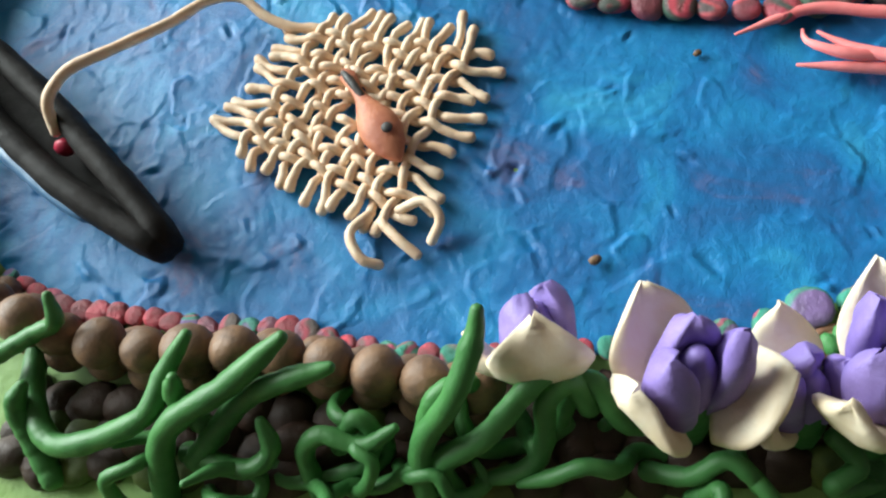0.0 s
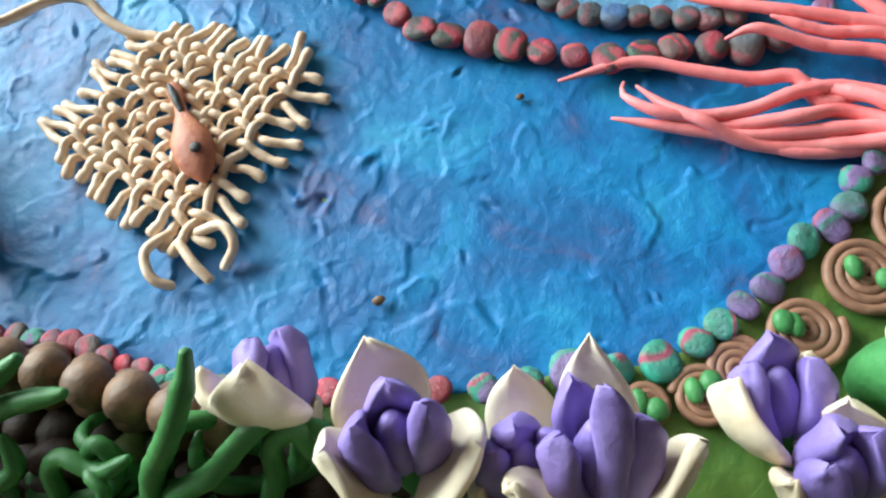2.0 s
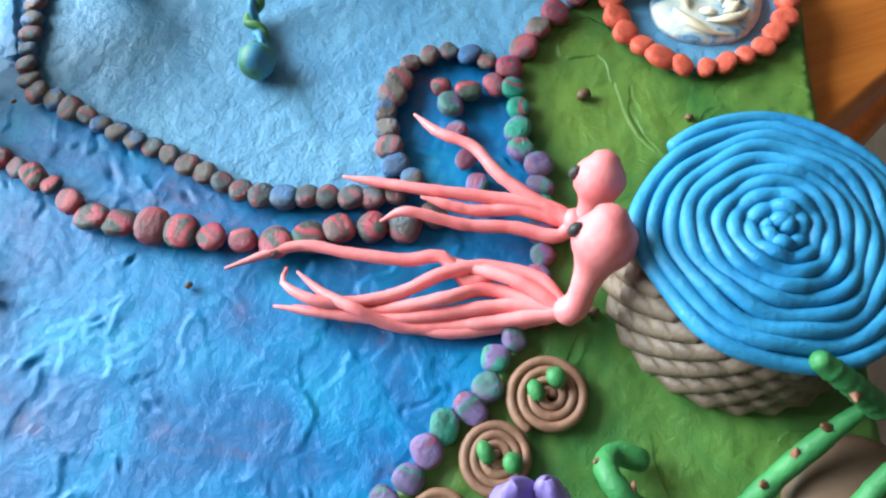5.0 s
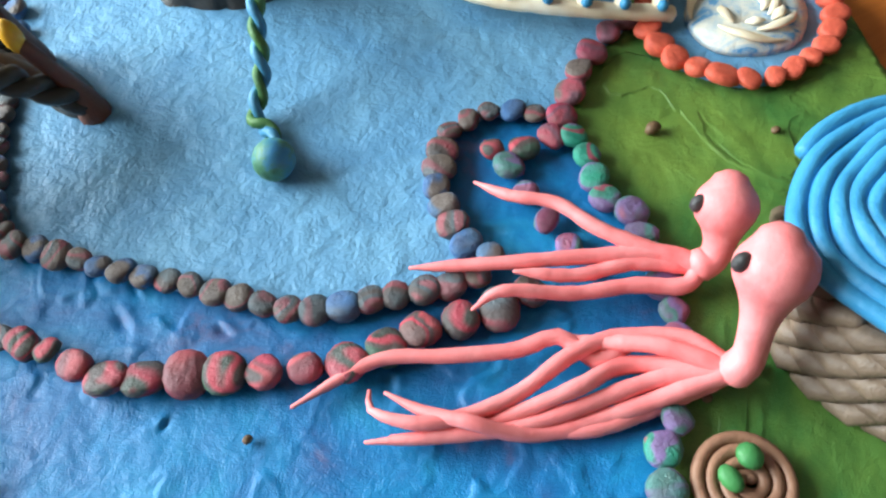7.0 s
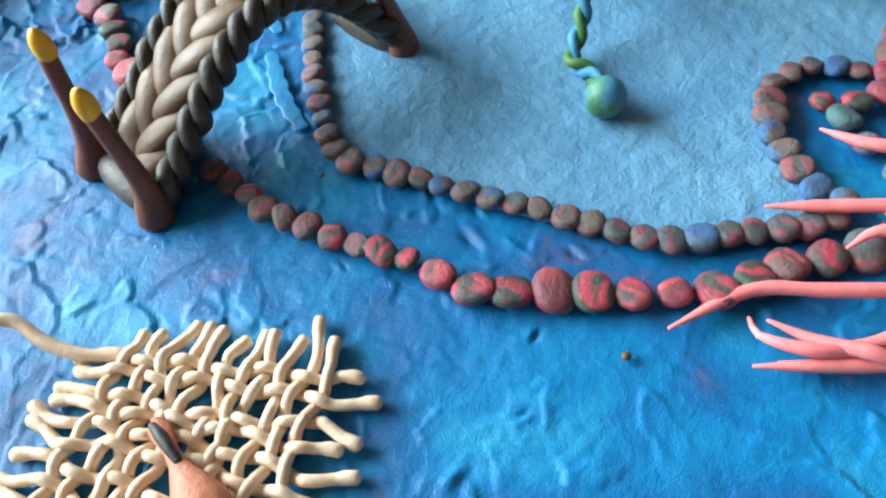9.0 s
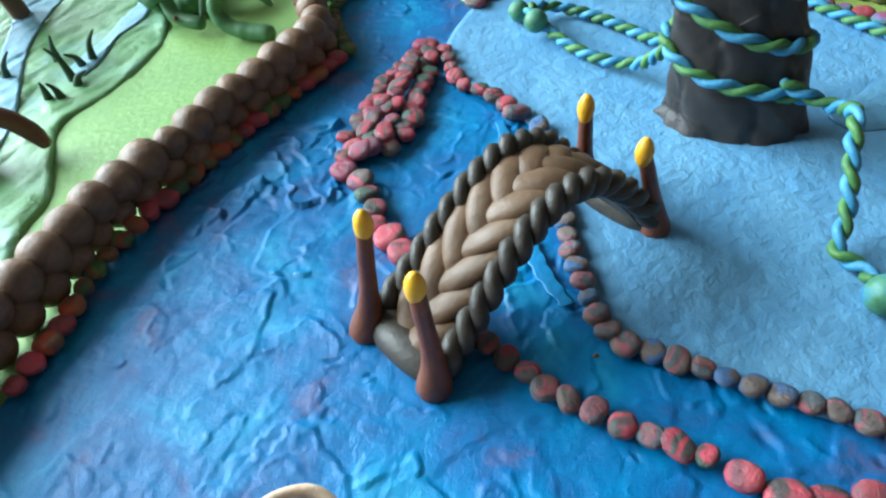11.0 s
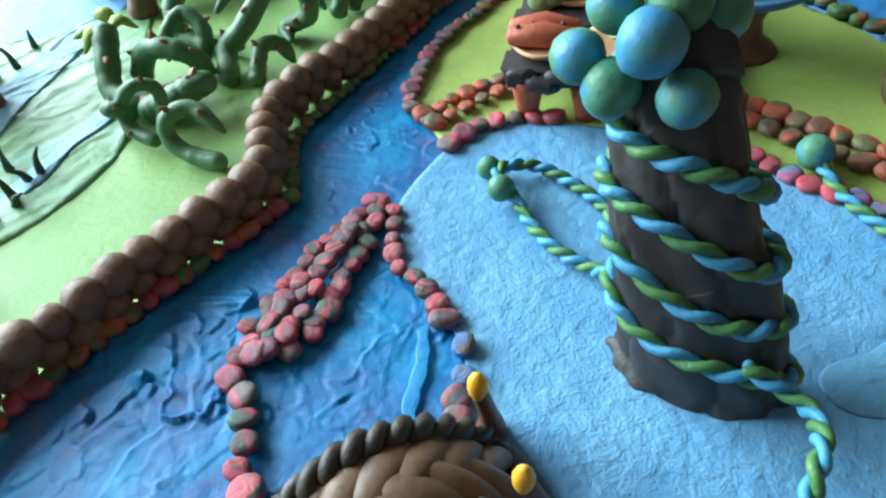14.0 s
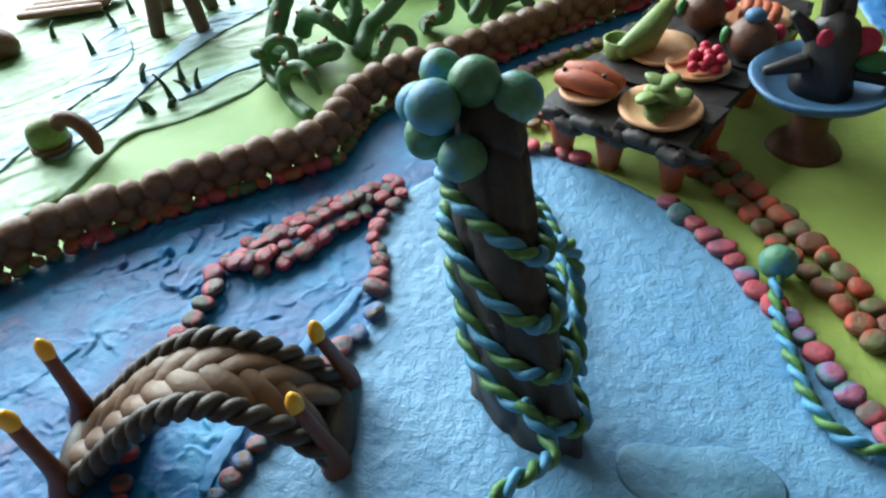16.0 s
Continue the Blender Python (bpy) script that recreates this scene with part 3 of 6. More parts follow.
SHORE = [(2.40, 1.36), (2.31, 1.12), (2.11, 0.85), (1.98, 0.73), (1.84, 0.68), (1.71, 0.58), (1.53, 0.50), (1.34, 0.44), (1.01, 0.46), (0.60, 0.52),
         (0.11, 0.66), (-0.19, 0.81), (-0.54, 0.97), (-0.80, 1.10), (-1.01, 1.20), (-1.20, 1.38)]
WALL_FOOT = [(-1.20, 1.38), (-1.32, 1.65), (-1.36, 2.2), (-1.22, 2.75), (-0.97, 3.15), (-0.75, 3.54), (-0.40, 3.85), (0.03, 4.22), (0.40, 4.51),
             (0.45, 4.75), (0.55, 5.09), (0.84, 5.42), (1.25, 5.90), (1.73, 6.39), (2.25, 6.95)]
LAKE_SIDE = [(1.22, 4.68), (1.02, 4.48), (0.89, 4.28), (0.87, 4.15), (0.86, 3.96), (0.96, 3.77), (1.03, 3.51), (1.02, 3.36), (0.97, 3.26), (0.93, 3.05), (0.82, 2.72),
             (0.77, 2.40), (0.98, 2.12), (1.30, 1.77), (1.50, 1.60), (1.82, 1.49)]
LOOP = [(1.95, 1.58), (1.97, 1.74), (2.03, 1.87), (2.15, 1.97), (2.31, 1.96), (2.47, 1.83)]
RIVER_EAST = [(2.55, 6.90), (2.12, 6.47), (1.83, 6.13), (1.46, 5.78), (1.29, 5.58), (1.16, 5.31), (1.08, 5.08), (1.15, 4.88)]
LAND_ROW = [(2.93, 2.08), (2.76, 2.02), (2.60, 1.94), (2.47, 1.82)]

sheet("water", SHORE + WALL_FOOT[1:] + RIVER_EAST + LAKE_SIDE + LOOP + [(2.44, 1.60)], 0.0, 0.0085, smeared, M_SEA,
      "deep blue smeared clay water of the sea and river", "water", 420)
sheet("lake", LAKE_SIDE + LOOP + LAND_ROW[::-1] + [(3.10, 2.35), (3.20, 2.80), (3.08, 3.25), (2.90, 3.48), (2.74, 3.76), (2.53, 4.08), (2.27, 4.39), (1.90, 4.62), (1.54, 4.78), (1.37, 4.77)],
      0.012, 0.02, flat_dented, M_LAKE, "pale blue flat clay lake surface", "lake", 420)
sheet("meadow", SHORE[:9] + [(1.0, 0.10), (1.05, -0.30), (1.6, -0.75), (2.4, -1.0)] + [board_at(2.70, b)[:2] for b in (-0.42, 0.5, 1.4, 2.0, 2.6, 3.3)]
      + [(3.55, 2.60), (3.12, 2.35)] + LAND_ROW + [(2.44, 1.60)],
      0.004, 0.02, scratched, M_GREEN, "dark grass-green clay land with tool marks", "land", 420)
sheet("table_bank", RIVER_EAST + [(1.22, 4.70), (1.37, 4.77), (1.54, 4.78), (1.90, 4.62), (2.27, 4.39), (2.53, 4.08), (2.74, 3.76), (2.90, 3.48), (3.08, 3.25), (3.60, 3.60),
      (3.62, 4.70), (3.50, 5.10), (3.36, 5.50), (3.40, 6.20), (3.30, 7.20)], 0.004, 0.03, flat_dented, M_OLIVE, "yellow-green clay bank under the banquet table", "land", 420)
sheet("far_creek", [(3.62, 4.70), (3.50, 5.10), (3.36, 5.50), (3.38, 6.0), (3.30, 7.2), (3.85, 7.2), (4.0, 6.3), (4.25, 5.7), (4.3, 5.0), (4.2, 4.4)], 0.004, 0.04, smeared, M_CREEK,
      "blue clay creek behind the banquet table", "creek", 200)
sheet("marsh", [(-1.30, 3.30), (-1.14, 3.79), (-1.04, 3.98), (-1.03, 4.30), (-1.00, 4.58), (-0.76, 4.78), (-0.48, 5.17), (-0.42, 5.6), (-0.45, 6.2), (-0.48, 6.9), (-0.78, 6.95), (-1.03, 6.76), (-1.38, 6.79),
      (-1.75, 6.70), (-2.4, 6.5), (-3.2, 6.1), (-4.2, 5.4), (-4.2, 4.0), (-3.0, 3.2), (-2.0, 2.9)], 0.0, 0.018, streaked, M_MARSH, "streaked green and blue clay marsh", "marsh", 320, 0.04, 0.012)
for pts, w in (([(-1.45, 4.3), (-1.36, 4.85), (-1.27, 5.57), (-1.16, 6.11), (-1.0, 6.5), (-0.80, 6.85)], 0.13), ([(-0.95, 5.02), (-0.80, 5.25), (-0.62, 5.52), (-0.52, 5.75)], 0.065), ([(-1.9, 3.6), (-1.75, 4.2), (-1.7, 4.8), (-1.75, 5.4), (-2.1, 5.9)], 0.14)):
    q = smooth(pts, 14)
    d = np.gradient(q, axis=0)
    d = np.stack([-d[:, 1], d[:, 0]], 1) / np.linalg.norm(d, axis=1)[:, None]
    wd = (w * (0.85 + 0.25 * np.sin(np.arange(14) * 0.8)))[:, None]
    sheet("marsh_creek", np.vstack([q + d * wd, (q - d * wd)[::-1]]).tolist(), 0.010, 0.012, streaked, M_CREEK3, "pale blue clay creek through the marsh", "creek", 160, 0.06)
sheet("pale_water", [(-0.60, 7.2), (-1.03, 6.74), (-1.38, 6.76), (-1.75, 6.66), (-2.4, 6.45), (-3.2, 6.05), (-4.4, 5.3), (-4.6, 7.5), (-3.0, 9.4), (-0.6, 9.3)], -0.008, 0.05, flat_dented, M_PALE,
      "pale blue shining clay water", "water", 200)
POND = [(2.99, 2.05), (2.93, 1.94), (2.93, 1.81), (3.00, 1.67), (3.09, 1.59), (3.24, 1.57), (3.38, 1.60), (3.52, 1.70), (3.60, 1.85), (3.55, 2.10), (3.40, 2.25), (3.15, 2.20)]
sheet("round_pond", POND, 0.018, 0.02, flat_dented, M_LAKE, "small round blue clay pond", "pond", 160)


# ---- beads ----
BEADS = {}


def bead_mesh(mat, k):
    """A ball pressed flat: a dented top, a squarish outline and a full side."""
    if (mat.name, k) not in BEADS:
        c = Clay().ball((0, 0, 0), 1.0, seg=14, rings=9, lump=0.10, seed=k)
        v = np.array(c.v)
        v = np.sign(v) * np.abs(v) ** np.array((0.86, 0.86, 0.72))
        top = np.clip(v[:, 2], 0, None)
        v[:, 2] -= 0.16 * top * np.exp(-((v[:, 0] - 0.2 * math.sin(k * 2.0)) ** 2 + (v[:, 1] - 0.2 * math.cos(k * 3.0)) ** 2) / 0.22)
        c.v = [tuple(p) for p in v]
        BEADS[mat.name, k] = mesh_of("bead", c, mat)
    return BEADS[mat.name, k]


def bead(parent, at, r, mats, rng, flat=0.62, stretch=0.16, name="bead"):
    o = ORIGIN[parent]
    ob = new(name, bead_mesh(rng.choice(mats), rng.randrange(7)))
    ob.parent = parent
    ob.location = (np.array(at) - o) * U
    ob.scale = (r * rng.uniform(1 - stretch, 1 + stretch), r * rng.uniform(1 - stretch, 1 + stretch), r * flat * rng.uniform(0.92, 1.1))
    ob.rotation_euler = (rng.uniform(-0.22, 0.22), rng.uniform(-0.22, 0.22), rng.uniform(0, 6.28))
    return ob


def bead_row(name, label, ctrl, r, mats, z=0.03, seed=1, closed=False, gap=1.72, flat=0.56, vary=0.16, category="bead border"):
    rng = random.Random(seed)
    row = thing(name, (*ctrl[0][:2], 0), label, category, "bead borders")
    n = max(2, round(length(ctrl, closed) / (r * gap)))
    for p in smooth(ctrl, n, closed):
        rr = r * rng.uniform(1 - vary, 1 + vary)
        bead(row, (p[0] + rng.uniform(-0.1, 0.1) * r, p[1] + rng.uniform(-0.1, 0.1) * r, z), rr, mats, rng, flat)
    return row


bead_row("bead_border", "grey-brown clay beads along the pale lake", [(0.97, 3.26), (0.93, 3.05), (0.82, 2.72), (0.77, 2.39), (0.86, 2.25), (0.98, 2.12), (1.11, 1.97), (1.23, 1.86), (1.37, 1.70), (1.50, 1.60),
         (1.69, 1.53), (1.82, 1.48), (1.92, 1.46)], 0.043, [M_DULL, M_DULL, M_BLUEB], seed=2)
bead_row("bead_border", "grey clay beads round a blue inlet", [(1.99, 1.50), (1.95, 1.58), (1.96, 1.66), (1.99, 1.80), (2.08, 1.92), (2.15, 1.97), (2.23, 1.98), (2.31, 1.96), (2.40, 1.88)], 0.042, [M_DULL, M_BLUEB], seed=3)
bead_row("bead_border", "short row of red and green clay beads in the inlet", [(2.21, 1.83), (2.29, 1.78), (2.39, 1.77)], 0.045, [M_RED, M_CRIM], seed=4)
bead_row("bead_border", "violet-grey clay beads down the inlet", [(2.21, 1.74), (2.20, 1.66), (2.19, 1.55), (2.19, 1.47), (2.19, 1.40)], 0.046, [M_VIO, M_DULL], seed=5)
bead_row("bead_border", "crimson clay beads between lake and meadow", [(2.93, 2.08), (2.83, 2.06), (2.67, 1.98), (2.60, 1.94), (2.54, 1.88), (2.47, 1.82)], 0.05, [M_CRIM, M_CRIM, M_RED], seed=6)
bead_row("bead_border", "green and violet clay beads beside the meadow", [(2.45, 1.73), (2.43, 1.62), (2.38, 1.51), (2.41, 1.43), (2.39, 1.32), (2.31, 1.12), (2.28, 1.05), (2.2, 0.95)], 0.047, [M_TEAL, M_VIO], seed=7)
bead_row("bead_border", "teal and violet clay beads on the sea shore", [(2.11, 0.86), (2.03, 0.80), (1.95, 0.71), (1.84, 0.68), (1.77, 0.63), (1.71, 0.58), (1.61, 0.54), (1.53, 0.50), (1.45, 0.46)], 0.046, [M_VIO, M_TEAL], seed=8)
bead_row("bead_border", "larger teal and pink clay beads on the sea shore", [(1.34, 0.44), (1.23, 0.44), (1.12, 0.46), (1.0, 0.46), (0.86, 0.48)], 0.055, [M_TEAL], seed=9)
bead_row("bead_border", "small pink clay beads at the foot of the brown wall", [(0.74, 0.50), (0.45, 0.56), (0.11, 0.66), (-0.05, 0.72), (-0.19, 0.81), (-0.34, 0.90), (-0.54, 0.97), (-0.80, 1.10), (-1.01, 1.20), (-1.19, 1.38)],
         0.036, [M_PINK, M_PINK, M_CRIM, M_TEAL], seed=10)
bead_row("bead_border", "red marbled clay beads between two blue waters", [(0.40, 2.48), (0.47, 2.34), (0.50, 2.25), (0.56, 2.18), (0.66, 2.04), (0.74, 1.97), (0.81, 1.89)], 0.042, [M_RED, M_DULL], seed=11)
bead_row("bead_border", "large flat red and green marbled clay beads", [(0.86, 1.80), (0.95, 1.70), (1.07, 1.63), (1.19, 1.57), (1.30, 1.51), (1.39, 1.46), (1.49, 1.42), (1.59, 1.40), (1.68, 1.40), (1.79, 1.37), (1.89, 1.35), (2.02, 1.33)],
         0.056, [M_RED, M_ROSE, M_DULL, M_RED], seed=12, flat=0.55)
bead_row("bead_border", "red and grey clay beads running under the bridge", [(0.34, 2.60), (0.30, 2.80), (0.25, 3.09), (0.22, 3.15), (0.24, 3.25), (0.23, 3.35), (0.23, 3.45), (0.19, 3.55), (0.23, 3.64)], 0.052, [M_ROSE, M_CRIM, M_RED], seed=13)
bead_row("bead_border", "pink and grey clay beads curving along the lake", [(0.89, 4.28), (0.88, 4.18), (0.85, 4.01), (0.86, 3.94), (0.91, 3.87), (0.96, 3.77), (0.98, 3.69)], 0.043, [M_ROSE, M_RED], seed=14)
bead_row("bead_border", "grey clay beads curving along the lake", [(1.0, 3.61), (1.03, 3.51), (1.04, 3.43), (1.02, 3.34)], 0.05, [M_DULL, M_BLUEB], seed=15)
# the heap of beads that narrows to a point
rng = random.Random(16)
heap = thing("bead_heap", (0.45, 3.85, 0), "long heap of red and grey clay beads narrowing to a point", "bead heap")
LEFT_EDGE, RIGHT_EDGE = smooth([(0.22, 3.64), (0.28, 3.79), (0.43, 4.00), (0.58, 4.18), (0.78, 4.36)], 14), smooth([(0.42, 3.62), (0.54, 3.78), (0.62, 3.94), (0.70, 4.09), (0.84, 4.34)], 14)
for k, (a, b) in enumerate(zip(LEFT_EDGE, RIGHT_EDGE)):
    m = max(1, round(np.linalg.norm(b - a) / 0.08)) + 1
    for i in range(m):
        p = a + (b - a) * ((i + (0.3 if k % 2 else 0)) / max(1, m - 1) if m > 1 else 0.5)
        lift = 0.03 * math.sin(math.pi * i / max(1, m - 1))
        bead(heap, (p[0] + rng.uniform(-0.024, 0.024), p[1] + rng.uniform(-0.02, 0.02), 0.03 + lift), 0.044 * rng.uniform(0.85, 1.15), [M_ROSE, M_RED, M_CRIM, M_ROSE, M_DULL], rng, 0.62)
# the brown wall along the river and the sea, with its foot of small beads
TOP_ROW = [(0.18, 0.52), (0.04, 0.58), (-0.17, 0.70), (-0.41, 0.82), (-0.66, 0.90), (-0.86, 1.00), (-1.02, 1.10), (-1.28, 1.36), (-1.46, 1.80), (-1.48, 2.30), (-1.30, 2.90), (-0.94, 3.42), (-0.72, 3.69), (-0.41, 3.94), (-0.18, 4.16),
           (0.02, 4.31), (0.25, 4.50), (0.33, 4.62), (0.34, 4.79), (0.38, 5.10), (0.57, 5.36), (0.77, 5.52), (1.06, 5.83), (1.32, 6.12), (1.54, 6.36), (2.0, 6.8)]
rng = random.Random(17)
wall = thing("bead_wall", (-0.4, 3.9, 0), "long wall of large round brown clay balls", "wall")
count = round(length(TOP_ROW) / 0.137)
line = smooth(TOP_ROW, count)
BALLS = [mesh_of("ball", Clay().ball((0, 0, 0), 1.0, seg=16, rings=10, lump=0.05, seed=k), M_WALL) for k in range(5)]


def wall_ball(at, r):
    ob = new("ball", BALLS[rng.randrange(5)])
    ob.parent = wall
    ob.location = (np.array(at) - ORIGIN[wall]) * U
    ob.scale = (r * rng.uniform(0.94, 1.07), r * rng.uniform(0.94, 1.07), r * rng.uniform(0.88, 0.98))
    ob.rotation_euler = (rng.uniform(-0.3, 0.3), rng.uniform(-0.3, 0.3), rng.uniform(0, 6.28))


for k, p in enumerate(line):
    d = line[min(k + 1, count - 1)] - line[max(k - 1, 0)]
    d /= np.linalg.norm(d)
    sea = np.array((d[1], -d[0]))
    near = p[1] < 2.5
    wall_ball((*p, 0.155), (0.076 if near else 0.088) * rng.uniform(0.86, 1.1))
    wall_ball((*(p + sea * 0.02 + d * 0.07), 0.058), (0.067 if near else 0.078) * rng.uniform(0.92, 1.08))
    if near:
        wall_ball((*(p - sea * 0.03 + d * 0.02), 0.06), 0.066)
bead_row("bead_border", "small red clay beads at the foot of the brown wall", [(-1.08, 2.93), (-0.95, 3.13), (-0.83, 3.37), (-0.63, 3.62), (-0.38, 3.83), (-0.10, 4.08), (0.23, 4.33), (0.44, 4.51)], 0.047, [M_ORNG, M_PINK, M_PINK, M_ORNG, M_GRNB], 0.034, 18)
bead_row("bead_border", "small green clay beads at the foot of the brown wall", [(0.45, 4.61), (0.44, 4.75), (0.47, 4.92), (0.55, 5.09), (0.84, 5.42), (1.10, 5.72)], 0.038, [M_GRNB], 0.028, 19)
bead_row("bead_border", "small red and green clay beads far up the river", [(1.10, 5.72), (1.25, 5.90), (1.49, 6.16), (1.73, 6.39), (2.1, 6.78)], 0.045, [M_PINK, M_GRNB], 0.028, 20)
bead_row("bead_border", "dark green and red clay beads on the far river bank", [(1.15, 4.90), (1.08, 5.08), (1.16, 5.31), (1.29, 5.58), (1.46, 5.78), (1.62, 5.91), (1.83, 6.13), (2.12, 6.47), (2.4, 6.75)], 0.045, [M_GRNB, M_DULL, M_CRIM], 0.03, 21)
for k, off in enumerate((-0.045, 0.045)):
    bead_row("bead_path", "double row of orange-brown clay beads below the table", [(1.16 + off * 0.4, 4.92 - off), (1.33 + off * 0.4, 5.0 - off), (1.55 + off * 0.4, 5.09 - off), (1.75, 5.10 - off)], 0.048, [M_ORNG], 0.03, 22 + k, category="bead path")
    bead_row("bead_path", "double row of orange clay beads crossing the green bank", [(2.34 + off, 4.86 + off), (2.52 + off, 4.60 + off), (2.65 + off, 4.41 + off), (2.80 + off, 4.19 + off), (2.96 + off, 3.98 + off), (3.08 + off, 3.71)], 0.056, [M_ORNG], 0.035, 24 + k, category="bead path")
bead_row("bead_border", "pink and crimson clay beads along the far lake shore", [(1.22, 4.68), (1.37, 4.77), (1.54, 4.78), (1.75, 4.72)], 0.05, [M_CRIM, M_PINK], 0.03, 26)
bead_row("bead_border", "crimson clay beads along the eastern lake shore", [(2.22, 4.43), (2.40, 4.23), (2.53, 4.08), (2.59, 3.96), (2.74, 3.76), (2.82, 3.63), (2.90, 3.48), (3.0, 3.36), (3.1, 3.15), (3.18, 2.85)], 0.052, [M_CRIM, M_PINK, M_VIO], 0.03, 27)
bead_row("bead_border", "green clay beads beside the far creek", [(3.38, 5.6), (3.41, 5.44), (3.50, 5.25), (3.54, 5.06), (3.63, 4.80), (3.7, 4.5)], 0.06, [M_GRNB], 0.03, 28)
bead_row("bead_ring", "ring of coral-orange clay beads round the small pond", POND, 0.047, [M_CORAL], 0.04, 29, True, category="bead ring")


# ---- bridge ----
BA, BB, CROWN = np.array((0.12, 2.57)), np.array((1.12, 2.92)), 0.40
BDIR = (BB - BA) / np.linalg.norm(BB - BA)
BSIDE = np.array((-BDIR[1], BDIR[0]))


def arch(s, w, up=0.0):
    p = BA + (BB - BA) * s + BSIDE * w
    return np.array((*p, CROWN * math.sin(math.pi * min(max(s, 0), 1) ** 1.3) + up))


def twisted(parent, pts, r, mats, turns, off=0.8, name="strand", seg=8):
    """Two strands of clay twisted round each other along a line."""
    pts = np.array(pts, float)
    tan = np.gradient(pts, axis=0)
    tan /= np.linalg.norm(tan, axis=1)[:, None]
    side = np.cross(tan[0], (0.03, 0.02, 1.0))
    frames = []
    for k in range(len(pts)):
        side = side - tan[k] * (side @ tan[k])
        side /= np.linalg.norm(side)
        frames.append((side.copy(), np.cross(side, tan[k])))
    for h in range(2):
        out = []
        for k, (a, b) in enumerate(frames):
            ph = 2 * math.pi * turns * k / (len(pts) - 1) + math.pi * h
            out.append(pts[k] + off * r * (math.cos(ph) * a + math.sin(ph) * b))
        part(name, Clay().tube(out, r, seg), mats[h], parent)


bridge = thing("braided_bridge", (0.62, 2.75, 0), "arched clay bridge with a braided tan deck and dark twisted rails", "bridge")
c = Clay()
for lo, hi in ((0.0, 1.0),):
    ss = np.linspace(lo, hi, 30)
    verts, faces = [], []
    for s in ss:
        hw = 0.125 + 0.045 * abs(2 * s - 1) ** 3
        th = 0.05 + 0.05 * abs(2 * s - 1) ** 4
        for w, d in ((-hw, -0.01), (-hw, -th), (hw, -th), (hw, -0.01)):
            p = arch(s, w, d)
            p[2] = max(p[2], 0.004)
            verts.append(p)
    for k in range(29):
        faces += [(4 * k + i, 4 * k + (i + 1) % 4, 4 * k + 4 + (i + 1) % 4, 4 * k + 4 + i) for i in range(4)]
    faces += [(0, 1, 2, 3), (116, 117, 118, 119)]
    c.add(verts, faces)
part("underside", c, M_RAIL, bridge, "dark clay underside", flat=True)
for k in range(9):
    for h in (-1, 1):
        s = 0.06 + 0.098 * k + (0.049 if h > 0 else 0)
        p0, p1 = arch(s - 0.06, -h * 0.022, 0.014), arch(s + 0.10, h * 0.108, 0.006)
        mid = (p0 + p1) / 2 + np.array((*(BSIDE * h * 0.012), 0.016))
        c = Clay().tube(smooth([p0, mid, p1], 11), [0.036, 0.050, 0.057, 0.060, 0.062, 0.062, 0.061, 0.058, 0.053, 0.046, 0.036], 14, flat=0.62)
        part("deck_strand", c, M_DECK, bridge)
for q, size in ((BA + BDIR * 0.05, (0.09, 0.20, 0.075)), (BB - BDIR * 0.03, (0.08, 0.19, 0.085))):
    part("foot", Clay().ball((*q, 0.02), size, Matrix.Rotation(math.atan2(BDIR[1], BDIR[0]), 3, "Z"), 18, 10, 0.07, seed=8), M_RAIL, bridge, "dark clay foot")
for w in (-0.142, 0.142):
    rail = [arch(s, w * (1 + 0.2 * abs(2 * s - 1) ** 2), 0.02) for s in np.linspace(0.02, 0.98, 90)]
    for p in rail:
        p[2] = max(p[2], 0.03)
    twisted(bridge, rail, 0.029, (M_RAIL, M_RAIL), 8, 0.8, "rail_strand")
for base, top in (((0.05, 2.71, 0), (0.117, 2.711, 0.43)), ((0.19, 2.41, 0), (0.19, 2.432, 0.41)), ((1.05, 3.11, 0), (1.029, 3.059, 0.345)), ((1.16, 2.74, 0), (1.088, 2.748, 0.345))):
    b, t = np.array(base), np.array(top)
    mid = b + (t - b) * 0.3 + (0.015, 0.01, 0)
    post = part("post", Clay().tube(smooth([b, mid, t], 10), [0.06, 0.055, 0.044, 0.036, 0.032, 0.03, 0.028, 0.028, 0.027, 0.026], 10), M_POST, bridge, "brown clay lamp post")
    d = (t - b) / np.linalg.norm(t - b)
    part("flame", Clay().ball(t + d * 0.035, (0.031, 0.031, 0.06), lump=0.08), M_FLAME, post, "yellow clay flame")

# ---- tower ----
tower = thing("dark_tower", (1.78, 3.17, 0), "black clay tower wound with green and blue rope", "tower")
MAJ, MIN = np.array((0.77, -0.64, 0)), np.array((0.64, 0.77, 0))
TW = smooth([(1.765, 3.155, 0.0, 0.285, 0.13), (1.77, 3.16, 0.1, 0.28, 0.13), (1.735, 3.19, 0.4, 0.245, 0.12), (1.67, 3.25, 0.8, 0.20, 0.105), (1.645, 3.32, 1.06, 0.165, 0.09), (1.64, 3.34, 1.22, 0.125, 0.075), (1.64, 3.35, 1.29, 0.05, 0.04)], 40)


def tower_at(z, ang, out=0.0):
    x, y, a, b = (float(np.interp(z, TW[:, 2], TW[:, k])) for k in (0, 1, 3, 4))
    p = np.array((x, y, 0)) + MAJ * math.cos(ang) * (a + out) + MIN * math.sin(ang) * (b + out)
    return np.array((p[0], p[1], z))


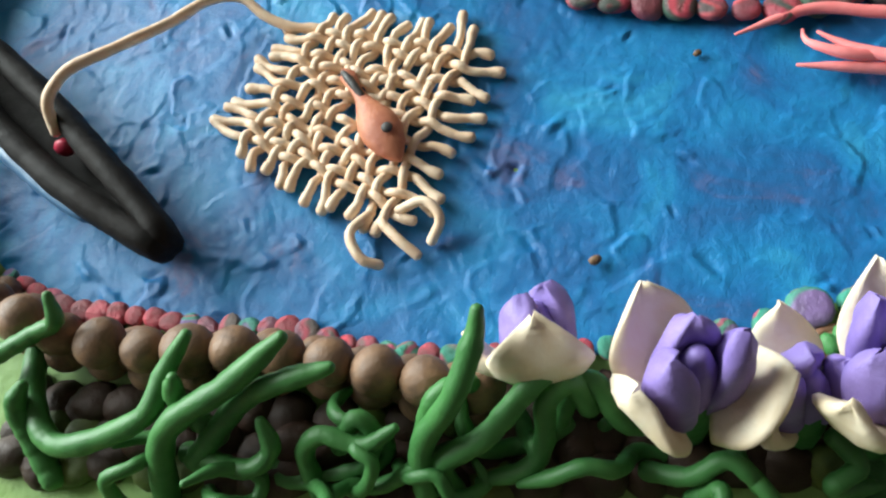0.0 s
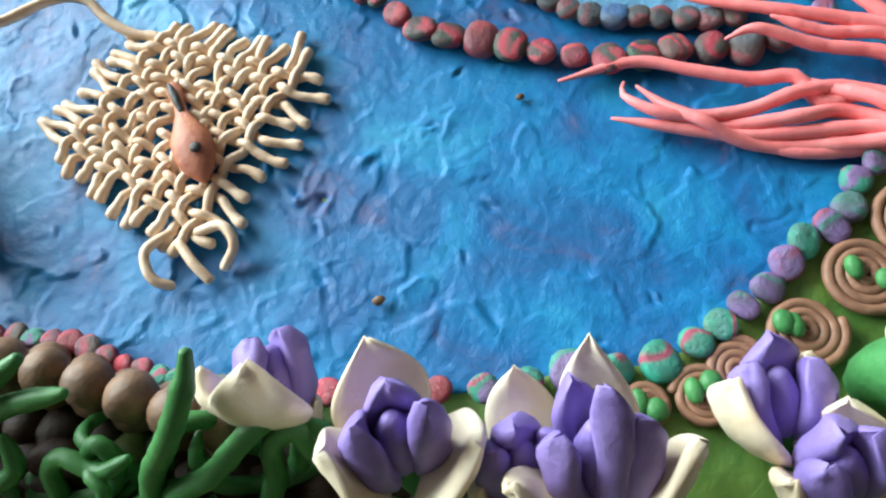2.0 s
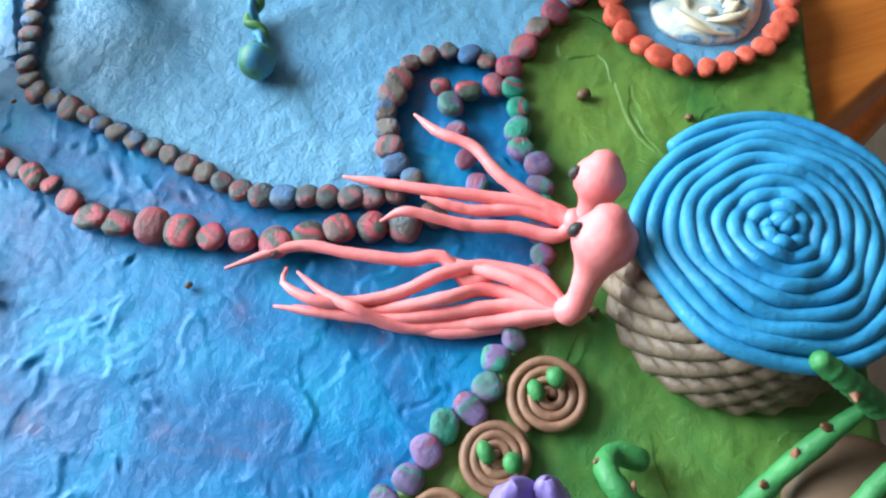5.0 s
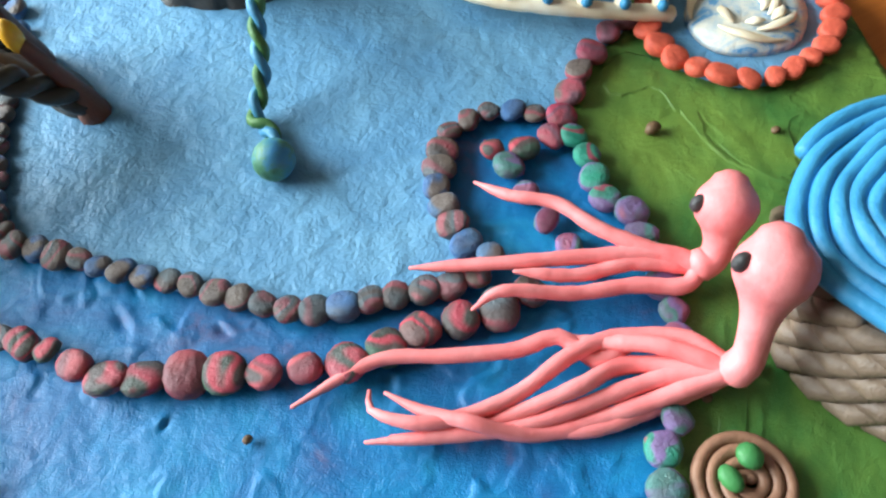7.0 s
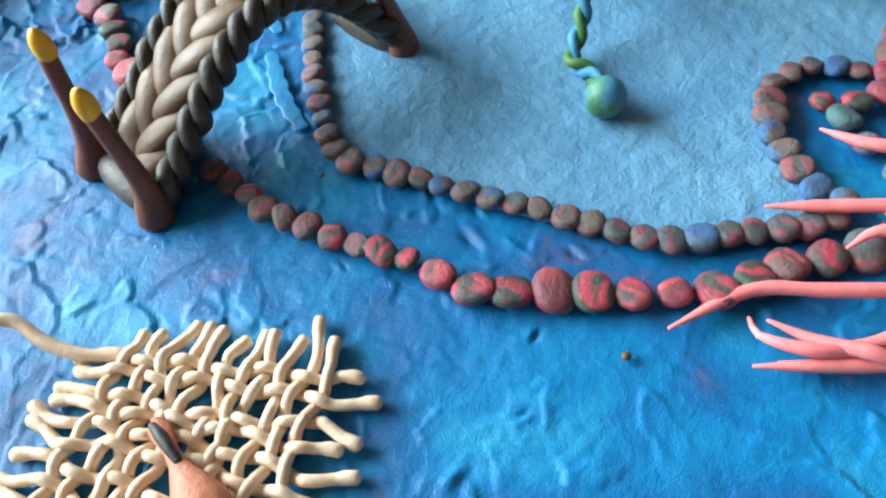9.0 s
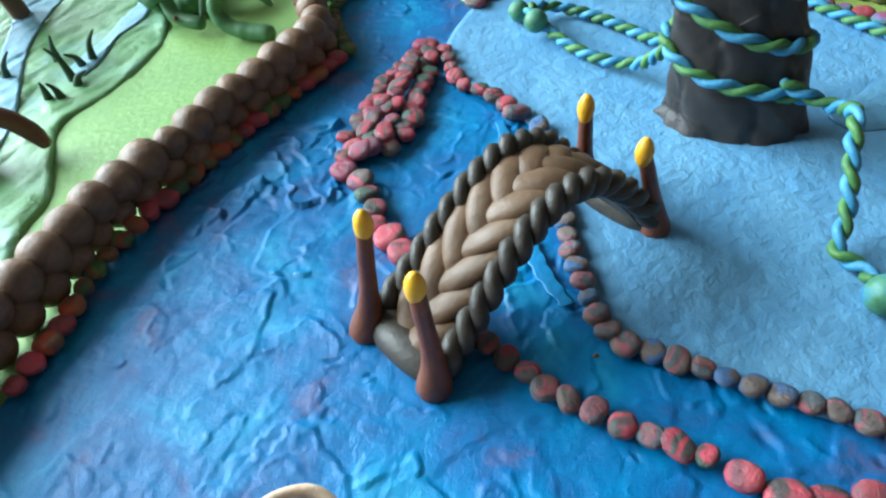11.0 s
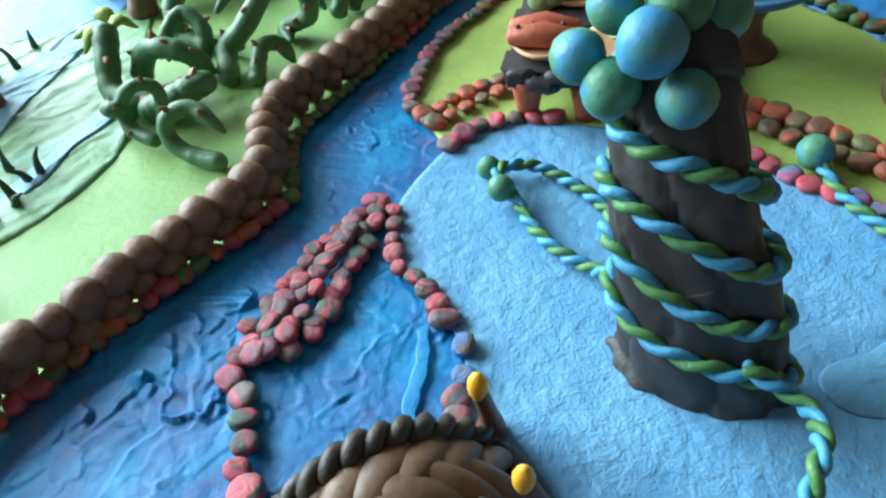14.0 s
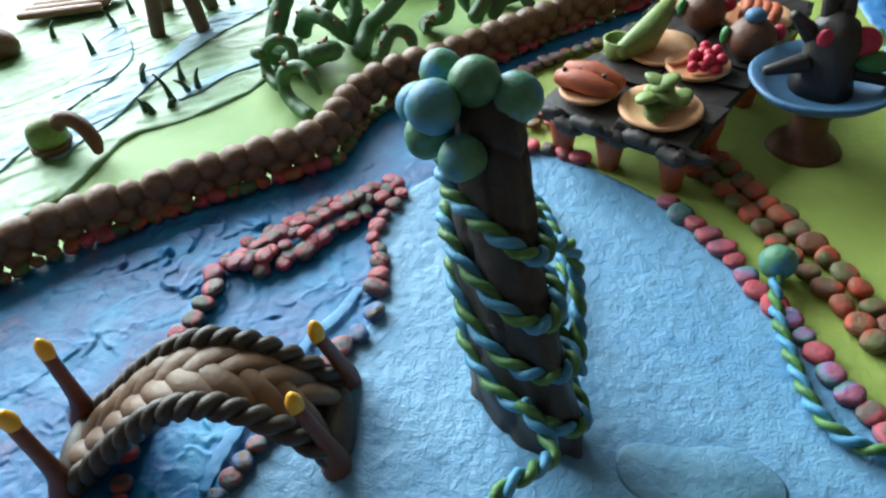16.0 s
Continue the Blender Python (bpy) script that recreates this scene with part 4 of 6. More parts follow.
TALL = np.stack([np.interp(np.linspace(0, 1, 110), np.linspace(0, 1, 40), TW[:, k]) for k in range(5)], 1)
verts, seg = [], 72
for row in TALL:
    for i in range(seg):
        a = 2 * math.pi * i / seg
        # slabs of clay wrapped round: slanting seams, staggered upright ones
        lev = (row[2] + 0.05 * math.cos(a) + 0.02 * math.sin(3 * a)) / 0.235
        cell = math.floor(lev)
        flat_seam = min(lev - cell, cell + 1 - lev) * 0.235
        arc = (a / (2 * math.pi) * 5 + 0.43 * cell + 0.05 * math.sin(lev * 7)) % 1.0
        up_seam = min(arc, 1 - arc) * 0.28
        seam = max(math.exp(-((flat_seam / 0.011) ** 2)), math.exp(-((up_seam / 0.009) ** 2)))
        wob = 1 + 0.05 * math.sin(3 * a + row[2] * 5) + 0.03 * math.sin(5 * a - row[2] * 9) + 0.025 * math.sin(9 * a + 23 * row[2])
        skirt = max(0.0, 1 - row[2] / 0.07) * (0.010 + 0.005 * math.sin(11 * a))
        out = skirt - 0.014 * seam + 0.006 * ((cell * 7 + math.floor(a / (2 * math.pi) * 5 + 0.43 * cell) * 3) % 3 - 1)
        verts.append(row[:3] + MAJ * math.cos(a) * (row[3] * wob + out) + MIN * math.sin(a) * (row[4] * wob + out))
faces = [(k * seg + i, k * seg + (i + 1) % seg, (k + 1) * seg + (i + 1) % seg, (k + 1) * seg + i) for k in range(109) for i in range(seg)]
faces += [tuple(range(seg)), tuple(109 * seg + i for i in range(seg))]
part("column", Clay().add(verts, faces), M_BLACK, tower)
ORBS = [(1.609, 3.19, 1.135), (1.465, 3.31, 1.12), (1.522, 3.235, 1.27), (1.50, 3.40, 1.285), (1.625, 3.315, 1.31), (1.735, 3.345, 1.25), (1.41, 3.40, 1.17)]
for k, p in enumerate(ORBS):
    part("orb", Clay().ball(p, 0.070 + 0.005 * (k % 3), lump=0.06, seed=k, seg=16, rings=11), M_ORB, tower, "blue-green marbled clay ball")

# ropes round the tower and on the lake
ROPE = (M_ROPEG, M_ROPEB)


def rope(label, pts, turns=None, r=0.0175):
    pts = np.array(pts)
    ln = float(np.linalg.norm(np.diff(pts, axis=0), axis=1).sum())
    o = thing("twisted_rope", (pts[0][0], pts[0][1], 0), label, "rope", "twisted ropes")
    twisted(o, pts, r, ROPE, turns or ln / 0.15, 0.85)
    return o


coil = []
for k in range(280):
    s = k / 279
    th = -2.6 + 2 * math.pi * 4.0 * s
    coil.append(tower_at(0.13 + 0.90 * s - 0.042 * math.cos(th) + 0.02 * math.sin(2.3 * th), -th, 0.02))
rope("green and blue twisted clay rope wound round the black tower", coil)
rope("green and blue twisted clay rope hanging off the tower", smooth([tower_at(0.30, -0.9, 0.03), (1.93, 2.86, 0.24), (1.90, 2.74, 0.30), (1.84, 2.655, 0.34), (1.77, 2.56, 0.27), (1.70, 2.44, 0.13), (1.62, 2.36, 0.05), (1.64, 2.27, 0.05), (1.61, 2.19, 0.07)], 90))
rope("green and blue twisted clay rope looping across the lake", smooth([tower_at(0.30, 2.7, 0.03), (1.60, 3.62, 0.10), (1.50, 3.80, 0.06), (1.44, 3.98, 0.05), (1.41, 4.16, 0.06), (1.36, 4.27, 0.10), (1.42, 4.35, 0.09), (1.56, 4.34, 0.06), (1.70, 4.15, 0.05), (1.80, 3.85, 0.06), (1.83, 3.55, 0.15), tower_at(0.45, 1.2, 0.03)], 150))
rope("small loop of twisted clay rope behind the tower", smooth([tower_at(0.80, 0.9, 0.02), (1.90, 3.37, 0.66), (1.93, 3.36, 0.48), tower_at(0.32, 0.7, 0.03)], 50))
rope("green and blue twisted clay rope lying along the eastern shore", smooth([(2.69, 4.01, 0.08), (2.68, 3.82, 0.05), (2.72, 3.59, 0.05), (2.79, 3.35, 0.05), (2.89, 3.23, 0.05), (3.02, 3.20, 0.05), (3.15, 3.12, 0.04)], 90))
for p, r, lab in (((1.60, 2.13, 0.078), 0.068, "blue-green clay ball at the end of a rope"), ((1.35, 4.39, 0.07), 0.055, "green clay ball on the rope's knot"),
                  ((1.36, 4.20, 0.10), 0.06, "dark green clay ball inside the rope's knot"), ((2.69, 4.03, 0.095), 0.078, "green clay ball at the end of a rope on the shore")):
    single("rope_ball", Clay().ball((*p[:2], p[2]), r, lump=0.03, seg=16, rings=10), M_ORB, (*p[:2], 0), lab, "ball", "rope balls")

# ---- net, fish and boat ----
net = thing("fishing_net", (0.1, 1.5, 0), "woven cream clay fishing net lying on the water", "net")
CL, CT, CR, CB = np.array((-0.36, 1.60)), np.array((0.02, 1.98)), np.array((0.53, 1.66)), np.array((0.08, 1.12))
rng = random.Random(31)
NS = 11
for fam in (0, 1):
    for k in range(NS):
        f0 = (k + 0.5) / NS
        a, b = (CL + (CB - CL) * f0, CT + (CR - CT) * f0) if fam == 0 else (CL + (CT - CL) * f0, CB + (CR - CB) * f0)
        d = b - a
        e0, e1 = rng.uniform(0.06, 0.13) if fam == 0 else rng.uniform(0.12, 0.22), rng.uniform(0.08, 0.2)
        bow = rng.uniform(-0.03, 0.03)
        pts = []
        for s in np.linspace(-e0, 1 + e1, 60):
            ss = min(max(s, 0), 1)
            wav = 0.014 * math.cos(math.pi * (ss * NS - 0.5) + math.pi * (k + fam)) if 0 <= s <= 1 else 0
            n = np.array((-d[1], d[0])) / np.linalg.norm(d)
            p = a + d * s + n * (bow * math.sin(math.pi * ss) + 0.010 * math.sin(s * 17 + k * 2.1) + (0.5 * bow * (abs(s - ss)) * 10 if s != ss else 0))
            z = 0.034 + wav - 0.09 * abs(s - ss)
            pts.append((*p, max(z, 0.02)))
        r = np.full(60, 0.0158)
        r[:3], r[-3:] = 0.0195, 0.019
        part("strand", Clay().tube(pts, r, 8), M_NET, net)
for k, pts in enumerate(([(0.02, 1.18, 0.03), (-0.06, 1.12, 0.06), (-0.05, 1.03, 0.05), (0.0, 1.00, 0.02)], [(0.10, 1.15, 0.04), (0.19, 1.14, 0.07), (0.22, 1.07, 0.06), (0.17, 1.02, 0.02)], [(0.04, 1.13, 0.04), (0.08, 1.05, 0.04), (0.12, 0.99, 0.02)])):
    part("strand", Clay().tube(smooth(pts, 16), 0.0165, 8), M_NET, net)
c = Clay()
prof = [(0.0, 0.008), (0.06, 0.03), (0.2, 0.062), (0.4, 0.082), (0.6, 0.078), (0.8, 0.05), (1.0, 0.026), (1.15, 0.022), (1.4, 0.034), (1.5, 0.012)]
head, tail = np.array((0.155, 1.30)), np.array((0.095, 1.58))
spine = [(*(head + (tail - head) * s), 0.075 + 0.01 * math.sin(s * 3)) for s, _ in prof]
c.tube(spine, [w * 0.86 for _, w in prof], 14, flat=0.6)
c.ball((0.150, 1.405, 0.122), (0.02, 0.02, 0.01), slot=1, seg=10, rings=6)
c.tube([(0.10, 1.58, 0.085), (0.075, 1.66, 0.085), (0.06, 1.70, 0.08)], [0.012, 0.016, 0.01], 8, slot=1)
single("clay_fish", c, [M_FISH, M_EYE], (0.13, 1.42, 0.05), "small salmon-coloured clay fish lying on the net", "figure")
line = single("net_line", Clay().tube(smooth([(-0.911, 1.767, 0.17), (-0.889, 1.822, 0.244), (-0.844, 1.856, 0.278), (-0.778, 1.911, 0.278), (-0.644, 1.967, 0.244), (-0.467, 2.078, 0.167), (-0.333, 2.167, 0.122), (-0.222, 2.156, 0.10), (-0.156, 2.067, 0.067), (-0.078, 2.0, 0.044), (0.02, 1.96, 0.03)], 60), 0.019, 10), M_NET,
              (-0.4, 2.1, 0), "long cream clay line from the boat to the net", "line")
boat = thing("clay_boat", (-0.95, 1.85, 0), "dark clay rowing boat with a pale blue side", "boat")
BOW, STERN = np.array((-0.62, 1.25)), np.array((-1.30, 2.42))
bd = (STERN - BOW) / np.linalg.norm(STERN - BOW)
bs = np.array((-bd[1], bd[0]))


def hull(lo, hi, k):
    """Half-width and height of the hull from bow to stern."""
    out = []
    for s in np.linspace(lo, hi, 24):
        w = 0.088 * math.sin(math.pi * min(s * 0.8 + 0.02, 0.98)) ** 0.7
        out.append((*(BOW + (STERN - BOW) * s + bs * (w * k + 0.025 * min(1, 3 * s))), 0.07 + 0.06 * min(1, 4 * s) + 0.06 * abs(2 * s - 0.9) ** 1.5))
    return out


for k, m, lab in ((-1, M_DARK, "dark hull side"), (1, M_DARK, "dark hull side")):
    part("hull_side", Clay().tube(hull(0.0, 0.95, k), 0.048, 10, flat=1.7), m, boat, lab)
part("hull_band", Clay().tube([(p[0] + 0.0, p[1] - 0.015, 0.10) for p in hull(0.24, 0.95, 1.45)], np.linspace(0.022, 0.05, 24), 10, flat=1.3), M_BOWL, boat, "pale blue clay band")
part("hull_floor", Clay().tube([(*(BOW + (STERN - BOW) * s + bs * 0.025), 0.045) for s in np.linspace(0.06, 0.94, 20)], [0.04 + 0.055 * math.sin(math.pi * s) for s in np.linspace(0.06, 0.9, 20)], 14, flat=0.3), M_DARK, boat)
single("float", Clay().ball((-0.90, 1.73, 0.135), (0.04, 0.03, 0.035), lump=0.1), M_BERRY, (-0.90, 1.73, 0.10), "small red clay knot where the line is tied", "knot")


# ---- squids ----
def taper(n, r0, r1, tip=0.3):
    s = np.linspace(0, 1, n)
    return (r0 + (r1 - r0) * s) * np.where(s > 0.85, 1 - (1 - tip) * (s - 0.85) / 0.15, 1)


def squid(label, mantle, radii, eye, arms, r):
    sq = thing("clay_squid", (mantle[0][0], mantle[0][1], 0), label, "squid", "clay squids")
    body = smooth(mantle, 20)
    part("mantle", Clay().tube(body, np.interp(np.linspace(0, 1, 20), np.linspace(0, 1, len(radii)), radii), 18), M_PINKSQ, sq, "rounded pink head and neck")
    for pts in arms:
        part("arm", Clay().tube(smooth(pts, 34), taper(34, r * 1.2, r * 0.8), 9), M_PINKSQ, sq)
    part("eye", Clay().ball(eye, (0.027, 0.021, 0.027), seg=12, rings=8), M_EYE, sq, "dark grey clay eye")
    return sq


N1, N2 = (2.28, 0.865, 0.09), (2.42, 1.14, 0.08)
squid("pink clay squid with trailing arms, its head raised", [(2.425, 0.99, 0.39), (2.405, 0.96, 0.34), (2.375, 0.93, 0.275), (2.34, 0.895, 0.20), (2.31, 0.865, 0.13), (2.28, 0.865, 0.09)], [0.055, 0.086, 0.094, 0.086, 0.064, 0.049, 0.042, 0.039, 0.039, 0.044, 0.046], (2.330, 0.995, 0.365),
      [[N1, (2.16, 1.05, 0.07), (2.04, 1.07, 0.05), (1.99, 1.17, 0.07), (1.88, 1.20, 0.06), (1.72, 1.28, 0.06), (1.56, 1.37, 0.05), (1.32, 1.38, 0.03)],
       [N1, (2.25, 0.99, 0.08), (2.11, 1.09, 0.07), (1.98, 1.11, 0.08), (1.82, 1.10, 0.06), (1.68, 1.12, 0.06), (1.57, 1.16, 0.07), (1.49, 1.25, 0.06), (1.51, 1.31, 0.04)],
       [N1, (2.13, 0.95, 0.06), (1.90, 1.00, 0.05), (1.76, 1.04, 0.04), (1.57, 1.13, 0.04), (1.44, 1.20, 0.03)],
       [N1, (2.03, 0.93, 0.04), (1.85, 0.98, 0.03), (1.75, 1.03, 0.05), (1.68, 1.09, 0.08), (1.60, 1.18, 0.06), (1.54, 1.28, 0.05)],
       [N1, (2.10, 1.02, 0.05), (1.95, 1.03, 0.08), (1.80, 1.06, 0.05), (1.65, 1.10, 0.03), (1.50, 1.18, 0.03)],
       [N1, (2.17, 1.01, 0.10), (2.03, 1.13, 0.06), (1.97, 1.19, 0.05), (1.86, 1.20, 0.03)],
       [N1, (2.12, 0.90, 0.03), (1.95, 0.93, 0.03), (1.82, 0.99, 0.03)]], 0.0215)
squid("smaller pink clay squid resting on the bead rows", [(2.535, 1.22, 0.27), (2.51, 1.19, 0.22), (2.49, 1.16, 0.16), (2.46, 1.135, 0.10), (2.42, 1.14, 0.08)], [0.05, 0.076, 0.083, 0.074, 0.055, 0.044, 0.04, 0.042, 0.046], (2.447, 1.225, 0.24),
      [[N2, (2.31, 1.28, 0.10), (2.25, 1.38, 0.11), (2.21, 1.50, 0.11), (2.12, 1.60, 0.10), (2.07, 1.71, 0.08)],
       [N2, (2.37, 1.21, 0.09), (2.20, 1.31, 0.09), (1.99, 1.42, 0.09), (1.77, 1.57, 0.05)],
       [N2, (2.40, 1.16, 0.07), (2.28, 1.24, 0.08), (2.13, 1.29, 0.08), (1.99, 1.38, 0.10)],
       [N2, (2.36, 1.12, 0.06), (2.24, 1.19, 0.07), (2.09, 1.25, 0.08), (1.93, 1.34, 0.11), (1.84, 1.35, 0.08)]], 0.021)

# ---- basket with its coiled lid ----
basket = thing("woven_basket", (2.82, 0.80, 0), "grey-brown woven clay basket with a coiled blue lid", "basket")
BC = np.array((2.815, 0.79))
LC = np.array((2.855, 0.815))
part("core", Clay().lathe([(0.36, 0.005), (0.34, 0.1), (0.315, 0.2), (0.30, 0.27)], (*BC, 0), 32), M_BASKET, basket)
for row in range(5):
    n = 25
    for k in range(n):
        a = 2 * math.pi * (k + 0.5 * (row % 2)) / n
        rr = 0.36 - 0.013 * row
        p = np.array((BC[0] + rr * math.cos(a), BC[1] + rr * math.sin(a), 0.035 + 0.05 * row))
        t = np.array((-math.sin(a), math.cos(a), 0.0))
        u = 0.05 * t + np.array((0, 0, 0.026))
        part("weave", Clay().tube([p - u, p + 0.012 * np.array((math.cos(a), math.sin(a), 0)), p + u], [0.022, 0.036, 0.022], 8), M_BASKET, basket)
pts = []
for k in range(520):
    s = k / 519
    th = 2 * math.pi * 9.3 * s
    rr = 0.02 + 0.38 * s
    wob = 1 + 0.022 * math.sin(5 * th + 1) * s + 0.02 * math.sin(3 * th) + 0.014 * math.sin(7.13 * th) + 0.012 * math.sin(2.31 * th)
    pts.append((LC[0] + rr * wob * math.cos(th), LC[1] + rr * wob * math.sin(th) * 0.98, 0.355 - 0.05 * s**2.5 + 0.012 * math.sin(2 * th) + 0.005 * math.sin(6.3 * th)))
lid = part("lid", Clay().lathe([(0.34, 0.27), (0.36, 0.29), (0.345, 0.315), (0.2, 0.345), (0.02, 0.35)], (*LC, 0), 32), M_WHIRL, basket, "sky-blue clay lid")
part("coil", Clay().tube(pts, 0.0245, 8), M_WHIRL, lid, "coiled sky-blue clay roll")

# ---- lily pads ----
for k, (x, y, r) in enumerate(((2.15, 0.655, 0.118), (1.945, 0.54, 0.105), (1.735, 0.425, 0.10), (1.53, 0.37, 0.085), (1.42, 0.32, 0.08), (1.27, 0.33, 0.06), (1.12, 0.34, 0.07))):
    pad = thing("lily_pad", (x, y, 0), "tan coiled clay lily pad with a green sprout", "lily pad", "lily pads")
    pts = []
    turns = 3.6
    for i in range(110):
        s = i / 109
        th = 2 * math.pi * turns * s + k * 1.3
        pts.append((x + r * (0.08 + 0.92 * s) * math.cos(th), y + r * (0.08 + 0.92 * s) * math.sin(th), 0.03))
    part("coil", Clay().tube(pts, 0.0165 if r > 0.09 else 0.0145, 8), M_LILY, pad)
    if k not in (3,):
        d = 0.3 * r
        part("sprout", Clay().ball((x - d, y + 0.2 * r, 0.056), (0.024, 0.036, 0.02), lump=0.06, seed=k), M_LEAF, pad, "green clay sprout")
        part("sprout", Clay().ball((x + d * (1 if k != 2 else -1.9), y + (0.35 * r if k % 2 == 0 else -0.3 * r), 0.06), (0.03, 0.034, 0.022), lump=0.08, seed=k + 9), M_LEAF, pad, "green clay sprout")


# ---- crocus flowers ----
def flower(label, base, purple, white, foot=None):
    """A crocus: rolled purple petals round a bud, and thick white petals, each given by its tip and width."""
    base = np.array(base, float)
    fl = thing("crocus_flower", (base[0], base[1], 0), label, "flower", "crocus flowers")
    axis = np.mean([t for t, w in purple], axis=0) - base
    size = np.linalg.norm(axis)
    axis /= size
    foot = np.array(foot if foot else (base[0] + 0.02, base[1] - 0.05, 0.0))
    part("stem", Clay().tube(smooth([foot, (foot + base) / 2 + (0.01, 0, 0.01), base + axis * 0.03], 9), np.linspace(0.05, 0.06, 9), 10), M_LEAF, fl, "thick green clay stem")
    part("bud", Clay().tube([base + axis * size * s for s in (0.05, 0.3, 0.55, 0.75)], [0.055, 0.06, 0.05, 0.025], 12), M_PURPLE, fl, "purple clay bud")

    def leaf(name, tip, width, thick, cup, belly, blunt, mat, lab, off):
        tip = np.array(tip, float)
        out = tip - base - axis * ((tip - base) @ axis)
        reach = np.linalg.norm(out)
        out /= reach + 1e-9
        start = base + out * off
        d = (tip - start) / np.linalg.norm(tip - start)
        part(name, Clay().petal(start, tip, axis * (d @ out) - out * (d @ axis), width, thick, cup, belly, blunt), mat, fl, lab)

    for tip, width in purple:
        leaf("inner_petal", tip, width * 0.82, 0.048, 0.36, 0.02, 1.1, M_PURPLE, "rolled purple clay petal", 0.055)
    for tip, width in white:
        leaf("outer_petal", tip, width * 1.05, 0.032, 0.16, 0.03, 0.2, M_WHITE, "thick white clay petal", 0.07)
    return fl


flower("purple and white clay crocus bud on a green stem", (0.35, 0.51, 0.22), [((0.42, 0.67, 0.35), 0.085), ((0.35, 0.65, 0.38), 0.08)],
       [((0.355, 0.565, 0.46), 0.12), ((0.195, 0.62, 0.34), 0.06), ((0.45, 0.50, 0.22), 0.06)])
flower("large open purple and white clay crocus", (0.64, 0.31, 0.25), [((0.67, 0.43, 0.52), 0.085), ((0.745, 0.375, 0.545), 0.07), ((0.60, 0.36, 0.52), 0.08)],
       [((0.624, 0.575, 0.405), 0.115), ((0.505, 0.33, 0.47), 0.11), ((0.835, 0.28, 0.455), 0.125)])
flower("low purple clay crocus with an upright white petal", (0.91, 0.22, 0.15), [((0.92, 0.31, 0.37), 0.075), ((0.99, 0.27, 0.35), 0.065), ((0.86, 0.27, 0.35), 0.07)],
       [((0.954, 0.46, 0.265), 0.085), ((0.80, 0.20, 0.27), 0.05)])
flower("open purple clay crocus with wide white petals", (1.07, 0.15, 0.25), [((1.065, 0.37, 0.47), 0.075), ((1.10, 0.31, 0.57), 0.07), ((1.17, 0.24, 0.51), 0.075), ((0.99, 0.26, 0.48), 0.075)],
       [((1.131, 0.45, 0.435), 0.085), ((0.874, 0.186, 0.50), 0.095), ((1.265, 0.18, 0.50), 0.085)])
flower("cup-shaped purple clay crocus with white petals", (1.55, 0.19, 0.08), [((1.555, 0.40, 0.255), 0.10), ((1.63, 0.32, 0.27), 0.08), ((1.49, 0.34, 0.26), 0.08)],
       [((1.44, 0.31, 0.27), 0.115), ((1.634, 0.345, 0.225), 0.055), ((1.68, 0.22, 0.20), 0.07)])
flower("purple clay crocus with a square white petal", (1.61, 0.04, 0.15), [((1.57, 0.15, 0.38), 0.08), ((1.64, 0.13, 0.39), 0.075), ((1.53, 0.08, 0.36), 0.075)],
       [((1.655, 0.21, 0.285), 0.10), ((1.47, 0.07, 0.30), 0.075), ((1.73, 0.06, 0.30), 0.075)])
flower("small purple clay crocus bud above a green ball", (1.93, 0.27, 0.24), [((1.925, 0.42, 0.49), 0.085), ((1.985, 0.395, 0.49), 0.07), ((1.89, 0.36, 0.46), 0.08)],
       [((1.83, 0.36, 0.40), 0.05)], (1.92, 0.22, 0))
flower("large purple clay crocus beside the green vine", (1.99, 0.03, 0.20), [((1.955, 0.185, 0.61), 0.10), ((2.03, 0.15, 0.62), 0.09), ((1.91, 0.10, 0.56), 0.09), ((2.06, 0.07, 0.54), 0.09)],
       [((1.738, 0.195, 0.34), 0.06), ((1.745, 0.352, 0.495), 0.026), ((2.14, 0.06, 0.44), 0.07)])
flower("low purple clay crocus with curled petals", (2.09, -0.08, 0.12), [((2.07, 0.0, 0.38), 0.075), ((2.14, -0.02, 0.37), 0.07), ((2.10, -0.08, 0.36), 0.07)], [((2.22, -0.03, 0.27), 0.06)])
flower("purple clay crocus with a tall white petal", (2.58, -0.05, 0.15), [((2.57, 0.07, 0.42), 0.09), ((2.64, 0.05, 0.42), 0.08), ((2.60, 0.0, 0.42), 0.08)],
       [((2.48, 0.13, 0.42), 0.075), ((2.46, -0.04, 0.36), 0.07)])
single("green_ball", Clay().ball((1.83, 0.255, 0.17), (0.085, 0.09, 0.18), lump=0.05, seg=16, rings=10), M_LEAF, (1.83, 0.255, 0), "shiny green clay ball in the meadow", "ball")

# ---- vines near the shore ----
def vine(label, pts, r, mat=M_VINE, name="vine", thorns=0, seed=1, tip=0.55):
    rng = random.Random(seed)
    v = thing(name, (pts[0][0], pts[0][1], 0), label, "vine", name + "s")
    line = smooth(pts, 34)
    r *= 0.94
    part("stem", Clay().tube(line, taper(34, r * 1.1, r * 0.9, tip), 10), mat, v)
    for k in range(thorns):
        i = 3 + int(28 * (k + 0.5) / thorns)
        d = Vector((rng.uniform(-1, 1), rng.uniform(-1, 1), rng.uniform(0.1, 1))).normalized()
        p = line[i] + np.array(d) * r * 0.8
        part("thorn", Clay().tube([p, p + np.array(d) * r * 0.8], [r * 0.5, r * 0.15], 6), M_SPIKE, v, "brown clay thorn")
    return v


